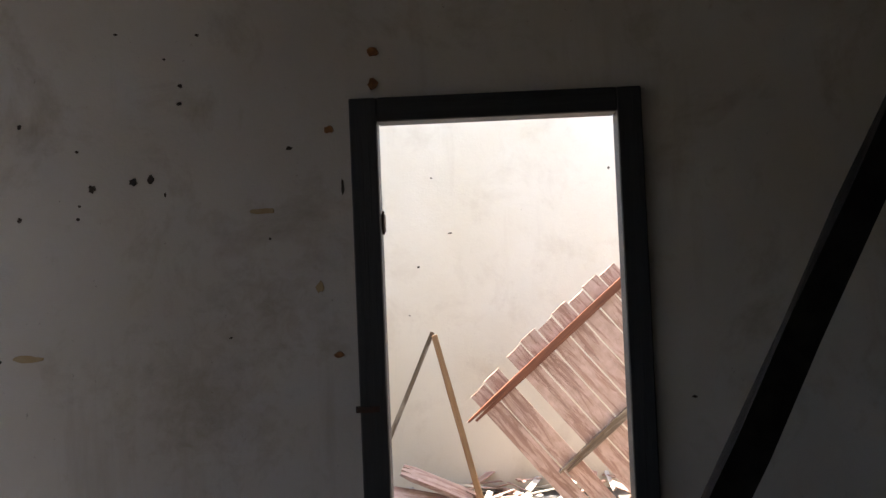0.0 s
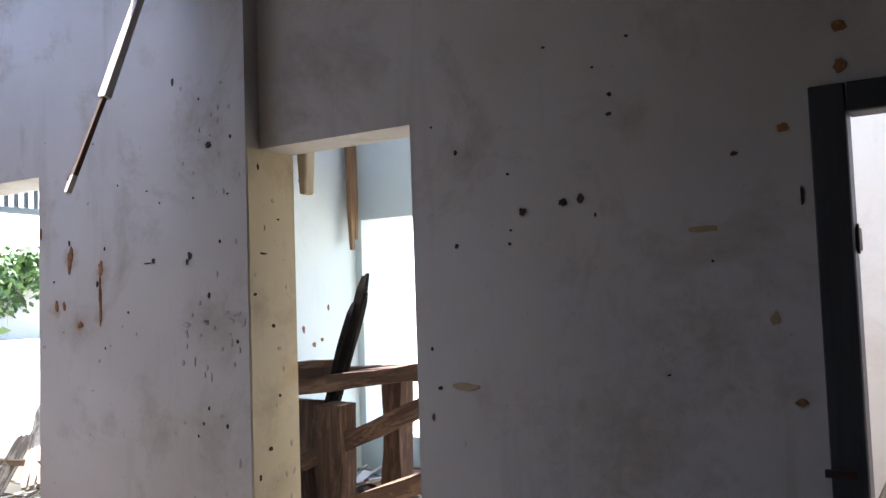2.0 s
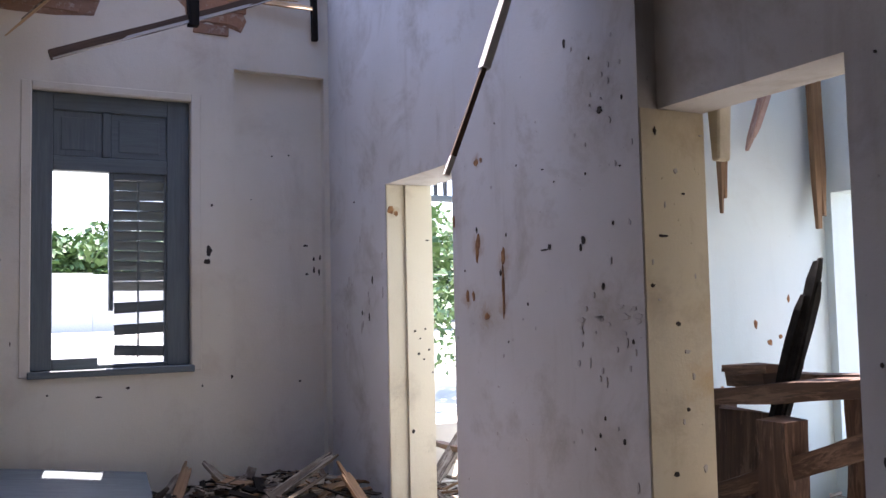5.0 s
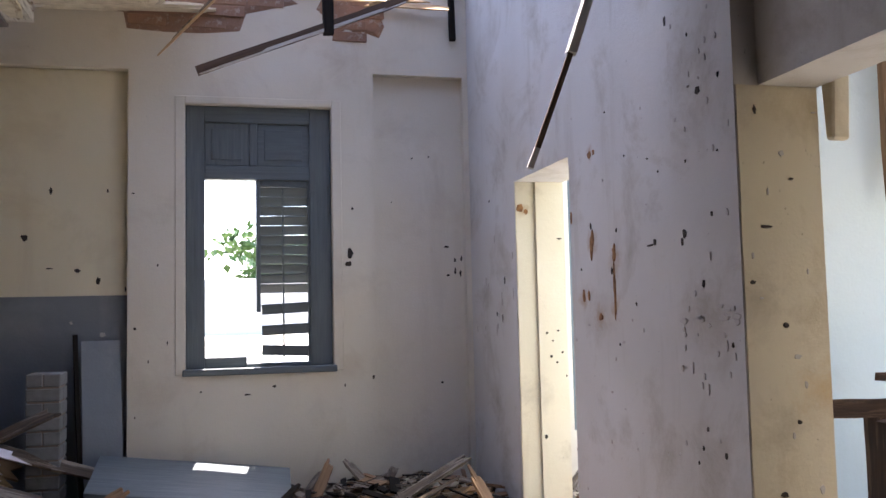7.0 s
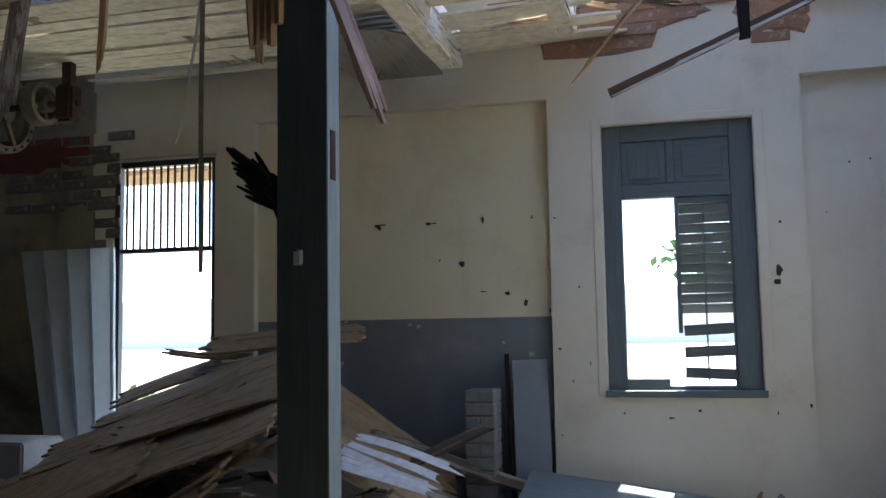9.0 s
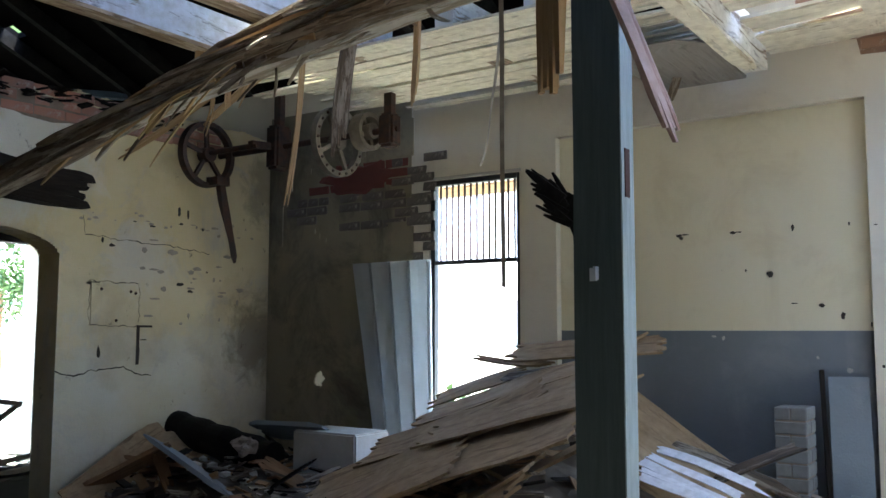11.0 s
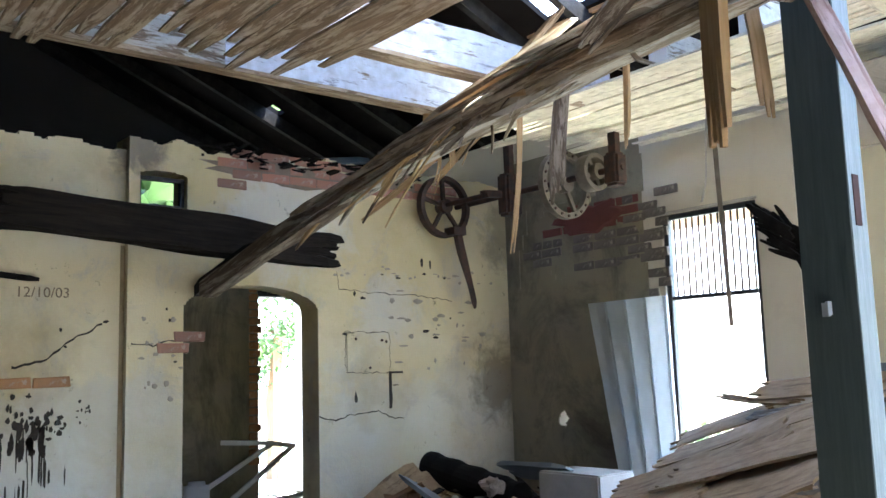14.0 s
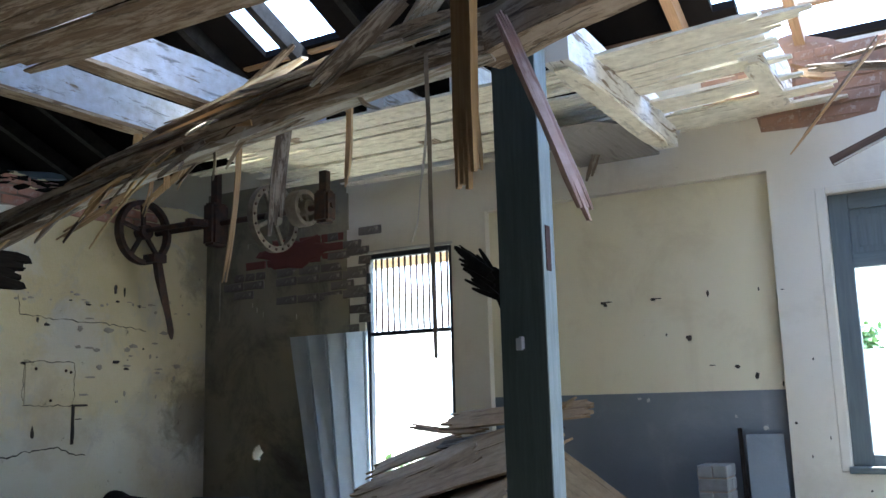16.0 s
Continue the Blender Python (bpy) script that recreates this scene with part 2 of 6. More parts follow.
DIRTYJOIST = wood("dirty_peeling_joist_wood", (0.10, 0.07, 0.045), (0.28, 0.21, 0.14), paint=(0.52, 0.49, 0.43), paint_amount=0.66, speck=0.65)
GIRDERWOOD = wood("rotten_brown_girder_wood", (0.10, 0.068, 0.042), (0.30, 0.225, 0.145), paint=(0.40, 0.33, 0.245), paint_amount=0.55, speck=0.75, rough=0.9)
MOULDWOOD = wood("mouldy_pale_girder_edge", (0.24, 0.19, 0.13), (0.46, 0.40, 0.30), paint=(0.56, 0.53, 0.46), paint_amount=0.55, speck=0.85, rough=0.9)
REDBROWN = wood("reddish_brown_timber", (0.09, 0.032, 0.018), (0.22, 0.085, 0.045))
GREYBEAM = wood("weathered_grey_timber", (0.055, 0.038, 0.025), (0.18, 0.135, 0.09), paint=(0.28, 0.24, 0.19), paint_amount=0.5, speck=0.75)
# white joist paint; its blue tint is the skylight, mixed into the colour
SKYLITJOIST = wood("flaking_white_paint_skylit_blue", (0.20, 0.15, 0.10), (0.40, 0.33, 0.24), paint=(0.66, 0.71, 0.80), paint_amount=0.97, speck=0.6)
TANBOARD = wood("tan_weathered_boards", (0.17, 0.115, 0.07), (0.42, 0.31, 0.20), paint=(0.50, 0.41, 0.30), paint_amount=0.5, speck=0.5, rough=0.9)
STRAW = wood("straw_coloured_torn_fibre", (0.42, 0.28, 0.12), (0.68, 0.50, 0.26))
# pale tone for white tubes, and for sunlight on the stick and laths
PALEWOOD = wood("pale_white_and_sunlit_wood", (0.5, 0.47, 0.42), (0.75, 0.73, 0.70))
TABLEWOOD = wood("grimy_brown_table_wood", (0.055, 0.030, 0.02), (0.13, 0.075, 0.046), paint=(0.17, 0.105, 0.068), paint_amount=0.4, speck=0.6)
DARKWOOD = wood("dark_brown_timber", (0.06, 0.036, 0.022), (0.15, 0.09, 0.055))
RAWWOOD = wood("fresh_split_wood", (0.40, 0.25, 0.12), (0.62, 0.45, 0.25))
BROWNWOOD = wood("brown_raw_timber", (0.16, 0.09, 0.045), (0.34, 0.21, 0.11))
PINKWOOD = wood("pinkish_bare_boards", (0.22, 0.125, 0.095), (0.40, 0.26, 0.21), paint=(0.46, 0.33, 0.28), paint_amount=0.6, speck=0.18)
CHAR = plain("charred_wood", (0.008, 0.0075, 0.007), (0.03, 0.027, 0.024), 12, 0.85, 0, 0.9, gloss=0.12)
BLACKWOOD = wood("blackened_timber", (0.007, 0.0065, 0.006), (0.03, 0.023, 0.017), rough=0.9, gloss=0.12)
IRON = plain("rusty_dark_iron", (0.045, 0.035, 0.03), (0.14, 0.06, 0.03), 18, 0.7, 0.5, 0.4)
PALEIRON = plain("dusty_iron", (0.20, 0.17, 0.13), (0.09, 0.07, 0.05), 22, 0.7, 0.3, 0.4)
ZINC = plain("galvanised_sheet", (0.55, 0.58, 0.60), (0.42, 0.44, 0.45), 3, 0.45, 0.35, 0.1)
# almost no albedo: the deep shade under the roof is in this colour
ROOFTILE = plain("shade_black_roof_tile", (0.004, 0.0035, 0.0035), (0.010, 0.008, 0.007), 4, 0.95, gloss=0.03)
DIRT = plain("dusty_rubble_ground", (0.12, 0.10, 0.08), (0.06, 0.052, 0.042), 7, 0.95, 0, 0.9)
CONCRETE = plain("dusty_concrete_floor", (0.13, 0.12, 0.105), (0.08, 0.072, 0.062), 3, 0.95, 0, 0.5)
FIELD = plain("dry_pale_ground", (0.38, 0.36, 0.29), (0.29, 0.29, 0.19), 0.25, 0.95)
LEAF = plain("green_leaves", (0.06, 0.12, 0.03), (0.10, 0.16, 0.05), 2.0, 0.6)
STAIN_DARK = plain("dark_pit", (0.03, 0.025, 0.02), (0.07, 0.05, 0.035), 40, 0.95)
STAIN_RUST = plain("rust_stain", (0.33, 0.16, 0.06), (0.13, 0.055, 0.024), 45, 0.95, amount=1.0)
STAIN_OCHRE = plain("ochre_scrape", (0.40, 0.30, 0.165), (0.46, 0.39, 0.27), 40, 0.95)
PALEGREY = wood("dull_grey_panel", (0.22, 0.20, 0.18), (0.32, 0.30, 0.27), speck=0.3, rough=0.9)
STONE = plain("pale_concrete", (0.45, 0.43, 0.39), (0.32, 0.30, 0.26), 8, 0.9)
CARD = wood("brown_ceiling_board", (0.17, 0.108, 0.06), (0.30, 0.205, 0.12), paint=(0.34, 0.245, 0.145), paint_amount=0.8, speck=0.25, rough=0.95)


# ---- mesh helpers ----
def box(bm, x0, x1, y0, y1, z0, z1):
    v = [bm.verts.new((x, y, z)) for x in (x0, x1) for y in (y0, y1) for z in (z0, z1)]
    for q in ((0, 1, 3, 2), (4, 6, 7, 5), (0, 4, 5, 1), (2, 3, 7, 6), (0, 2, 6, 4), (1, 5, 7, 3)):
        bm.faces.new([v[i] for i in q])
    return v


def finish(name, bm, mat, smooth=False):
    bmesh.ops.recalc_face_normals(bm, faces=bm.faces)
    me = bpy.data.meshes.new(name)
    bm.to_mesh(me)
    bm.free()
    me.materials.append(mat)
    if smooth:
        for p in me.polygons:
            p.use_smooth = True
    return me


def thing(name, bm, mat, label, category, group="", kind="", smooth=False):
    ob = new(name, finish(name, bm, mat, smooth) if bm else None)
    return tagged(ob, label, category, group, kind)


def part(name, bm, mat, parent, label="", smooth=False):
    ob = new(name, finish(name, bm, mat, smooth))
    ob.parent = parent
    return tagged(ob, label) if label else ob


def shell(u, w, z, solid):
    """A wall as a grid of cells, with faces only where a full cell meets an empty one. u, w, z: the grid's lines; solid(i, j, k)."""
    bm = bmesh.new()
    vert = {}

    def at(i, j, k):
        if (i, j, k) not in vert:
            vert[i, j, k] = bm.verts.new((u[i], w[j], z[k]))
        return vert[i, j, k]

    nu, nw, nz = len(u) - 1, len(w) - 1, len(z) - 1

    def full(i, j, k):
        return 0 <= i < nu and 0 <= j < nw and 0 <= k < nz and solid((u[i] + u[i + 1]) / 2, (w[j] + w[j + 1]) / 2, (z[k] + z[k + 1]) / 2)

    for i in range(nu):
        for j in range(nw):
            for k in range(nz):
                if not full(i, j, k):
                    continue
                a, b, c = i + 1, j + 1, k + 1
                for (di, dj, dk), q in (((-1, 0, 0), ((i, j, k), (i, j, c), (i, b, c), (i, b, k))), ((1, 0, 0), ((a, j, k), (a, b, k), (a, b, c), (a, j, c))),
                                        ((0, -1, 0), ((i, j, k), (a, j, k), (a, j, c), (i, j, c))), ((0, 1, 0), ((i, b, k), (i, b, c), (a, b, c), (a, b, k))),
                                        ((0, 0, -1), ((i, j, k), (i, b, k), (a, b, k), (a, j, k))), ((0, 0, 1), ((i, j, c), (a, j, c), (a, b, c), (i, b, c)))):
                    if not full(i + di, j + dj, k + dk):
                        bm.faces.new([at(*p) for p in q])
    return bm


def timber(a, b, w, h, nw=3, nh=2, rag_a=0.0, rag_b=0.0, seg=6, wob=0.004, roll=0.0, sag=0.0, seed=1, bend=0.0):
    """A sawn or broken timber from a to b, as strips along its grain, whose ends splinter by rag_a and rag_b. UV: metres along and across."""
    rnd = random.Random(seed)
    a, b = Vector(a), Vector(b)
    d = b - a
    length = d.length
    d.normalize()
    side = d.cross(Vector((0, 0, 1)))
    if side.length < 0.05:
        side = Vector((1, 0, 0))
    side.normalize()
    up = side.cross(d)
    q = Matrix.Rotation(radians(roll), 3, d)
    side, up = q @ side, q @ up
    bm = bmesh.new()
    uv = bm.loops.layers.uv.new("UVMap")
    off = rnd.random() * 20
    for i in range(nw):
        for j in range(nh):
            s0, s1 = -rag_a * rnd.random() ** 2 * 1.2, length + rag_b * rnd.random() ** 2 * 1.2
            y0, y1 = w * (i / nw - 0.5), w * ((i + 1) / nw - 0.5)
            z0, z1 = h * (j / nh - 0.5), h * ((j + 1) / nh - 0.5)
            rings = []
            for k in range(seg + 1):
                f = k / seg
                s = s0 + (s1 - s0) * f
                p = a + d * s
                drop = -sag * 4 * f * (1 - f)
                turn = bend * math.sin(f * math.pi)
                ring = []
                for yy, zz in ((y0, z0), (y1, z0), (y1, z1), (y0, z1)):
                    n = noise.noise_vector(Vector((s * 3.1, yy * 19 + seed, zz * 19 + off))) * wob
                    tap = 1.0
                    if (k == 0 and rag_a) or (k == seg and rag_b):
                        tap = 0.55
                    ring.append(bm.verts.new(p + side * ((yy - (y0 + y1) / 2) * tap + (y0 + y1) / 2 + turn) + up * ((zz - (z0 + z1) / 2) * tap + (z0 + z1) / 2) + Vector((0, 0, drop)) + n))
                rings.append((s, ring))
            for (sa, ra), (sb, rb) in zip(rings, rings[1:]):
                for m in range(4):
                    f = bm.faces.new((ra[m], ra[(m + 1) % 4], rb[(m + 1) % 4], rb[m]))
                    acr = ((y0, y1), (z0, z1), (y1, y0), (z1, z0))[m]
                    for lp, cc in zip(f.loops, ((sa, acr[0]), (sa, acr[1]), (sb, acr[1]), (sb, acr[0]))):
                        lp[uv].uv = (cc[0] + off, cc[1] + off + m * 0.37)
            bm.faces.new(rings[0][1])
            bm.faces.new(rings[-1][1][::-1])
    return bm


def ragged(a, b, w, t, n=9, rag_a=0.1, rag_b=0.1, seg=8, roll=0.0, seed=1, warp=0.012):
    """A thin broken sheet from a to b, one closed mesh, with jagged ends and uneven sides."""
    rnd = random.Random(seed)
    a, b = Vector(a), Vector(b)
    d = b - a
    length = d.length
    d.normalize()
    side = d.cross(Vector((0, 0, 1))).normalized()
    q = Matrix.Rotation(radians(roll), 3, d)
    side = q @ side
    up = side.cross(d)
    bm = bmesh.new()
    uv = bm.loops.layers.uv.new("UVMap")
    off = rnd.random() * 20
    ends = [(rag_a * rnd.random() ** 1.5, rag_b * rnd.random() ** 1.5) for _ in range(n + 1)]
    grid, flat = {}, {}
    for k in range(seg + 1):
        for i in range(n + 1):
            s = length * k / seg + (ends[i][1] if k == seg else 0) - (ends[i][0] if k == 0 else 0)
            y = (i / n - 0.5) * w * (1 + (0.06 * noise.noise(Vector((s * 4, seed, i > n / 2))) if i in (0, n) else 0))
            p = a + d * s + side * y + up * (noise.noise(Vector((s * 2.2, y * 3 + seed, 0))) * warp)
            for m in (0, 1):
                grid[k, i, m] = bm.verts.new(p + up * (t * (m - 0.5)))
                flat[grid[k, i, m]] = (s + off, y + off)

    def face(*keys):
        f = bm.faces.new([grid[key] for key in keys])
        for lp in f.loops:
            lp[uv].uv = flat[lp.vert]

    for k in range(seg):
        for i in range(n):
            face((k, i, 1), (k, i + 1, 1), (k + 1, i + 1, 1), (k + 1, i, 1))
            face((k, i, 0), (k + 1, i, 0), (k + 1, i + 1, 0), (k, i + 1, 0))
        for i in (0, n):
            face((k, i, 0), (k, i, 1), (k + 1, i, 1), (k + 1, i, 0))
    for i in range(n):
        for k in (0, seg):
            face((k, i, 0), (k, i + 1, 0), (k, i + 1, 1), (k, i, 1))
    return bm


def slab(bm, x0, x1, y0, y1, z0, z1, off=0.0, axis=0):
    """A box with UVs in metres, the first along the given axis."""
    uv = bm.loops.layers.uv.verify()
    v = box(bm, x0, x1, y0, y1, z0, z1)
    seen = set(v)
    for f in {f for q in v for f in q.link_faces}:
        if not all(q in seen for q in f.verts):
            continue
        n = f.normal if f.normal.length else (f.normal_update() or f.normal)
        ax = max(range(3), key=lambda i: abs(n[i]))
        others = [i for i in range(3) if i != ax]
        if axis in others:
            others = [axis] + [i for i in others if i != axis]
        for lp in f.loops:
            lp[uv].uv = (lp.vert.co[others[0]] + off, lp.vert.co[others[1]] + off * 0.7)
    return v


def rough_patch(bm, origin, du, dv, out, ru, rv, seed, thick=0.003, n=11):
    """An uneven thin chip on a wall."""
    rnd = random.Random(seed)
    ring, o, du, dv, out = [], Vector(origin), Vector(du), Vector(dv), Vector(out)
    for i in range(n):
        t = 2 * math.pi * i / n
        r = 0.65 + 0.5 * rnd.random()
        ring.append(o + du * (ru * r * math.cos(t)) + dv * (rv * r * math.sin(t)))
    low = [bm.verts.new(p - out * 0.004) for p in ring]
    top = [bm.verts.new(o + (p - o) * 0.85 + out * thick) for p in ring]
    bm.faces.new(top)
    for i in range(n):
        j = (i + 1) % n
        bm.faces.new((low[i], low[j], top[j], top[i]))


# ---- structure ----
RIDGE_Y, RIDGE_Z, SLOPE = 2.3, 5.78, 0.42


def roof_z(y):
    return RIDGE_Z - abs(y - RIDGE_Y) * SLOPE


bm = bmesh.new()
box(bm, -6.6, 7.2, YS - 0.3, YN_OUT, FLOOR - 0.15, FLOOR)
thing("floor", bm, CONCRETE, "dusty grey concrete floor of the ruined building", "floor", kind="structure")
bm = bmesh.new()
box(bm, -900, 900, -900, 900, -0.6, -0.1)
thing("ground", bm, FIELD, "pale sunlit dry ground outside the building", "ground", kind="structure")

# east wall, with the framed door, the bare doorway and the narrow doorway
EAST_TOP = 9.0


def east(x, y, z):
    if x < XE and y < 3.70:
        return False
    if x < XE2 + 0.012 and y > 4.085:
        return False
    if 0.677 < y < 1.667 and z < 2.295:
        return False
    if 2.99 < y < 3.70 and z < 2.375:
        return False
    if 5.01 < y < 5.76 and z < 2.395:
        return False
    return True


bm = shell([XE2, XE2 + 0.012, XE, XE_OUT], [YS, 0.677, 1.667, 2.3, 2.99, 3.70, 4.085, 5.01, 5.76, 6.62], [FLOOR, 2.295, 2.375, 2.395, EAST_TOP], east)
for v in bm.verts:
    if v.co.z == EAST_TOP:
        v.co.z = roof_z(v.co.y) - 0.02
wall_east = thing("wall_east", bm, WHITEWASH, "grimy whitewashed plaster wall with three doorways", "wall", kind="structure")
# yellowed reveals of the two bare doorways
bm = bmesh.new()
box(bm, XE2 + 0.004, XE_OUT - 0.004, 3.694, 3.7, FLOOR, 2.373)
box(bm, XE2 + 0.016, 3.478, 5.752, 5.758, FLOOR, 2.393)
box(bm, 3.478, XE_OUT - 0.004, 5.735, 5.758, FLOOR, 2.393)
part("doorway_reveal", bm, REVEAL, wall_east, "yellowed cream plaster reveal")

# north wall with recessed panels and windows
WIN1 = (1.715, 2.538, 1.42, 2.945)
WIN2 = (-1.462, -0.722, 0.95, 2.935)
WIN3 = (4.0, 4.75, 1.0, 2.64)
REC = [(-0.45, 1.41, 0.0, 3.13), (2.79, 3.34, 0.0, 3.16)]


def wall_hole(x, z):
    """The ragged hole knocked through beside the metal sheet."""
    return math.hypot((x + 2.487) / 0.048, (z - 1.495) / 0.056) < 1 + 0.35 * noise.noise(Vector((x * 31, z * 31, 5)))


HOLE_X = [round(-2.56 + 0.0125 * i, 4) for i in range(13)]
HOLE_Z = [round(1.42 + 0.0125 * i, 4) for i in range(13)]


def north(x, y, z):
    for x0, x1, z0, z1 in (WIN1, WIN2, WIN3):
        if x0 < x < x1 and z0 < z < z1:
            return False
    if y > YN + 0.06 and WIN2[0] - 0.3 < x < WIN2[1] + 0.1 and WIN2[2] < z < WIN2[3]:
        return False
    if wall_hole(x, z):
        return False
    if y < YN + 0.06:
        for x0, x1, z0, z1 in REC:
            if x0 < x < x1 and z0 < z < z1:
                return False
    return True


xs = sorted({-6.6, -3.05, *HOLE_X, 7.2, WIN2[0] - 0.3, WIN2[1] + 0.1, *WIN1[:2], *WIN2[:2], *WIN3[:2], *(v for r in REC for v in r[:2])})
zs = sorted({FLOOR, 3.83, *HOLE_Z, *WIN1[2:], *WIN2[2:], *WIN3[2:], 3.13, 3.16})
bm = shell(xs, [YN, YN + 0.06, YN_OUT], zs, north)
wall_north = thing("wall_north", bm, CREAM, "cream limewashed wall with sunken panels and shuttered window", "wall", kind="structure")
bm = bmesh.new()
box(bm, -0.447, 1.407, YN + 0.056, YN + 0.064, FLOOR, 1.868)
part("painted_dado", bm, DADO, wall_north, "blue-grey painted dado band")
bm = bmesh.new()
box(bm, -0.447, 1.407, YN + 0.0565, YN + 0.064, 1.869, 3.127)
part("painted_panel", bm, PANEL, wall_north, "yellowed limewash panel")


def sooty(x, y, z):
    if wall_hole(x, z):
        return False
    n = noise.noise(Vector((x * 2.6, z * 2.6, 3))) * 0.16 + noise.noise(Vector((x * 9, z * 9, 1))) * 0.05
    return z < 2.60 + n or (z > 3.16 + n and x > -2.7) or x < -2.85 + n * 0.6


bm = shell(sorted({XW, *HOLE_X, *(round(-3.0 + 0.05 * i, 3) for i in range(29))}), [YN - 0.012, YN + 0.002], sorted({FLOOR, 1.0, *HOLE_Z, 2.0, *(round(2.3 + 0.04 * i, 3) for i in range(29))}), sooty)
ob = part("sooty_render", bm, SOOTY, wall_north, "soot-blackened plaster")
bm = bmesh.new()
box(bm, XW, -1.62, YN - 0.003, YN + 0.002, 2.2, 3.6)
part("sooty_scratch_coat", bm, SOOTY, wall_north, "soot-blackened scratch coat between bricks")

# west wall with the arch and the small vent window
ARCH = (3.75, 4.74, 2.33, 2.50)


def arch_top(y):
    c = (ARCH[0] + ARCH[1]) / 2
    r = (ARCH[1] - ARCH[0]) / 2
    return ARCH[2] + (ARCH[3] - ARCH[2]) * math.sqrt(max(0.0, 1 - ((y - c) / r) ** 2))


def west(x, y, z):
    if ARCH[0] < y < ARCH[1] and z < arch_top(y):
        return False
    if 3.46 < y < 3.77 and 2.98 < z < 3.17 + 0.04 * math.sqrt(max(0, 1 - ((y - 3.615) / 0.16) ** 2)):
        return False
    if x > XW - 0.05 and y < 3.39:
        return False
    top = 3.32 + 0.09 * noise.noise(Vector((y * 2.3, 0.3, 0))) + 0.05 * noise.noise(Vector((y * 9, 2.3, 0))) + (0.08 if y > 3.4 else 0)
    return z < top


ys = sorted({YS, 3.39, 3.46, 6.62, *(round(ARCH[0] + i * (ARCH[1] - ARCH[0]) / 60, 4) for i in range(61)), *(round(3.46 + i * 0.31 / 12, 4) for i in range(13)), *(round(4.76 + 0.03 * i, 4) for i in range(61)), *(round(1.0 + 0.04 * i, 4) for i in range(59))})
zs = sorted({FLOOR, 1.0, 1.8, 2.7, 2.98, *(round(2.33 + i * 0.17 / 34, 4) for i in range(35)), *(round(3.16 + i * 0.01, 4) for i in range(36))})
bm = shell([XW_OUT, XW - 0.05, XW], ys, zs, west)
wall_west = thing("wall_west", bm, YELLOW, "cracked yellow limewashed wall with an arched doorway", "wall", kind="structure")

# closing wall behind the camera, dark so that it returns little light
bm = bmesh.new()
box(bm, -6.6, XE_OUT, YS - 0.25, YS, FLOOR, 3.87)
thing("wall_south", bm, SHADEBLACK, "plain unseen wall closing the room, coloured dark for shade", "wall", kind="structure")

# rooms beyond the east wall
bm = bmesh.new()
box(bm, 6.95, 7.2, YS, 2.5, FLOOR, 4.0)
wall_far_east = thing("wall_far_east", bm, CREAM, "bright cream limewashed wall of the roofless room", "wall", kind="structure")
bm = bmesh.new()
box(bm, XE_OUT, 6.95, 2.30, 2.50, FLOOR, 3.9)
thing("partition_1", bm, CREAM, "cream partition wall between the roofless rooms", "wall", kind="structure")
bm = bmesh.new()
box(bm, XE_OUT, 7.2, YS - 0.25, YS, FLOOR, 3.2)
thing("wall_south_east", bm, CREAM, "cream wall closing the roofless room", "wall", kind="structure")
bm = shell([XE_OUT, 5.66, 5.86], [2.5, 3.1, 4.85, 4.9, 5.05], [FLOOR, 0.9, 2.33, 3.9], lambda x, y, z: (y > 4.9) or (x > 5.66 and not (3.1 < y < 4.85 and 0.9 < z < 2.33)))
partition_2 = thing("partition_2", bm, BLUEWALL, "pale blue limewashed partition with a bright opening", "wall", kind="structure")

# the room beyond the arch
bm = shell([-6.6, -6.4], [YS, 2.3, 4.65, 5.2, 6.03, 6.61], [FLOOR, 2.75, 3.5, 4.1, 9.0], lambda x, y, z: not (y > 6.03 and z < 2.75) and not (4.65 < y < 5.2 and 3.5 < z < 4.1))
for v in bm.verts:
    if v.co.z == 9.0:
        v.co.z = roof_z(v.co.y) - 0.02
wall_far_west = thing("wall_far_west", bm, SHADEBLACK, "wall with a broken opening, coloured near black for shade", "wall", kind="structure")
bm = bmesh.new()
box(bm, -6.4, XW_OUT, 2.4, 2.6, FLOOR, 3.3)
thing("partition_3", bm, SHADEBLACK, "dark plastered wall of the room behind the arch", "wall", kind="structure")
bm = bmesh.new()
box(bm, -5.0, -4.9, 4.20, 5.24, FLOOR, 2.9)
partition_4 = thing("partition_4", bm, SOOTY, "dark plastered stub wall behind the arch", "wall", kind="structure")


# roof: covering with fallen-in holes, and rafters
def roof_solid(x, y, z):
    n = 0.35 * noise.noise(Vector((x * 1.7, y * 1.7, 4.2)))
    if 1.35 + 0.6 * n < x < 3.34 and 4.0 + n < y < 6.75:
        return False
    if 1.5 + n < x < 3.34 and 3.4 < y < 4.7:
        return False
    if -0.75 + n < x < 0.15 and 4.0 < y < 4.75 + n:
        return False
    if -5.12 < x < -5.02 and 5.46 < y < 5.59:
        return False
    if -1.72 < x < -1.12 and 5.38 < y < 5.86 + 0.4 * n:
        return False
    return True


gx = [round(-6.7 + 0.13 * i, 3) for i in range(80)]
gy = [YS - 0.5, 0.0, RIDGE_Y, *(round(2.6 + 0.13 * i, 3) for i in range(36))]
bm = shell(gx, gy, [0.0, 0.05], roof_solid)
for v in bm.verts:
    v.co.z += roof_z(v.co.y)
roof = thing("roof", bm, ROOFTILE, "tiled roof with fallen-in holes, coloured near black for shade", "roof", kind="structure")
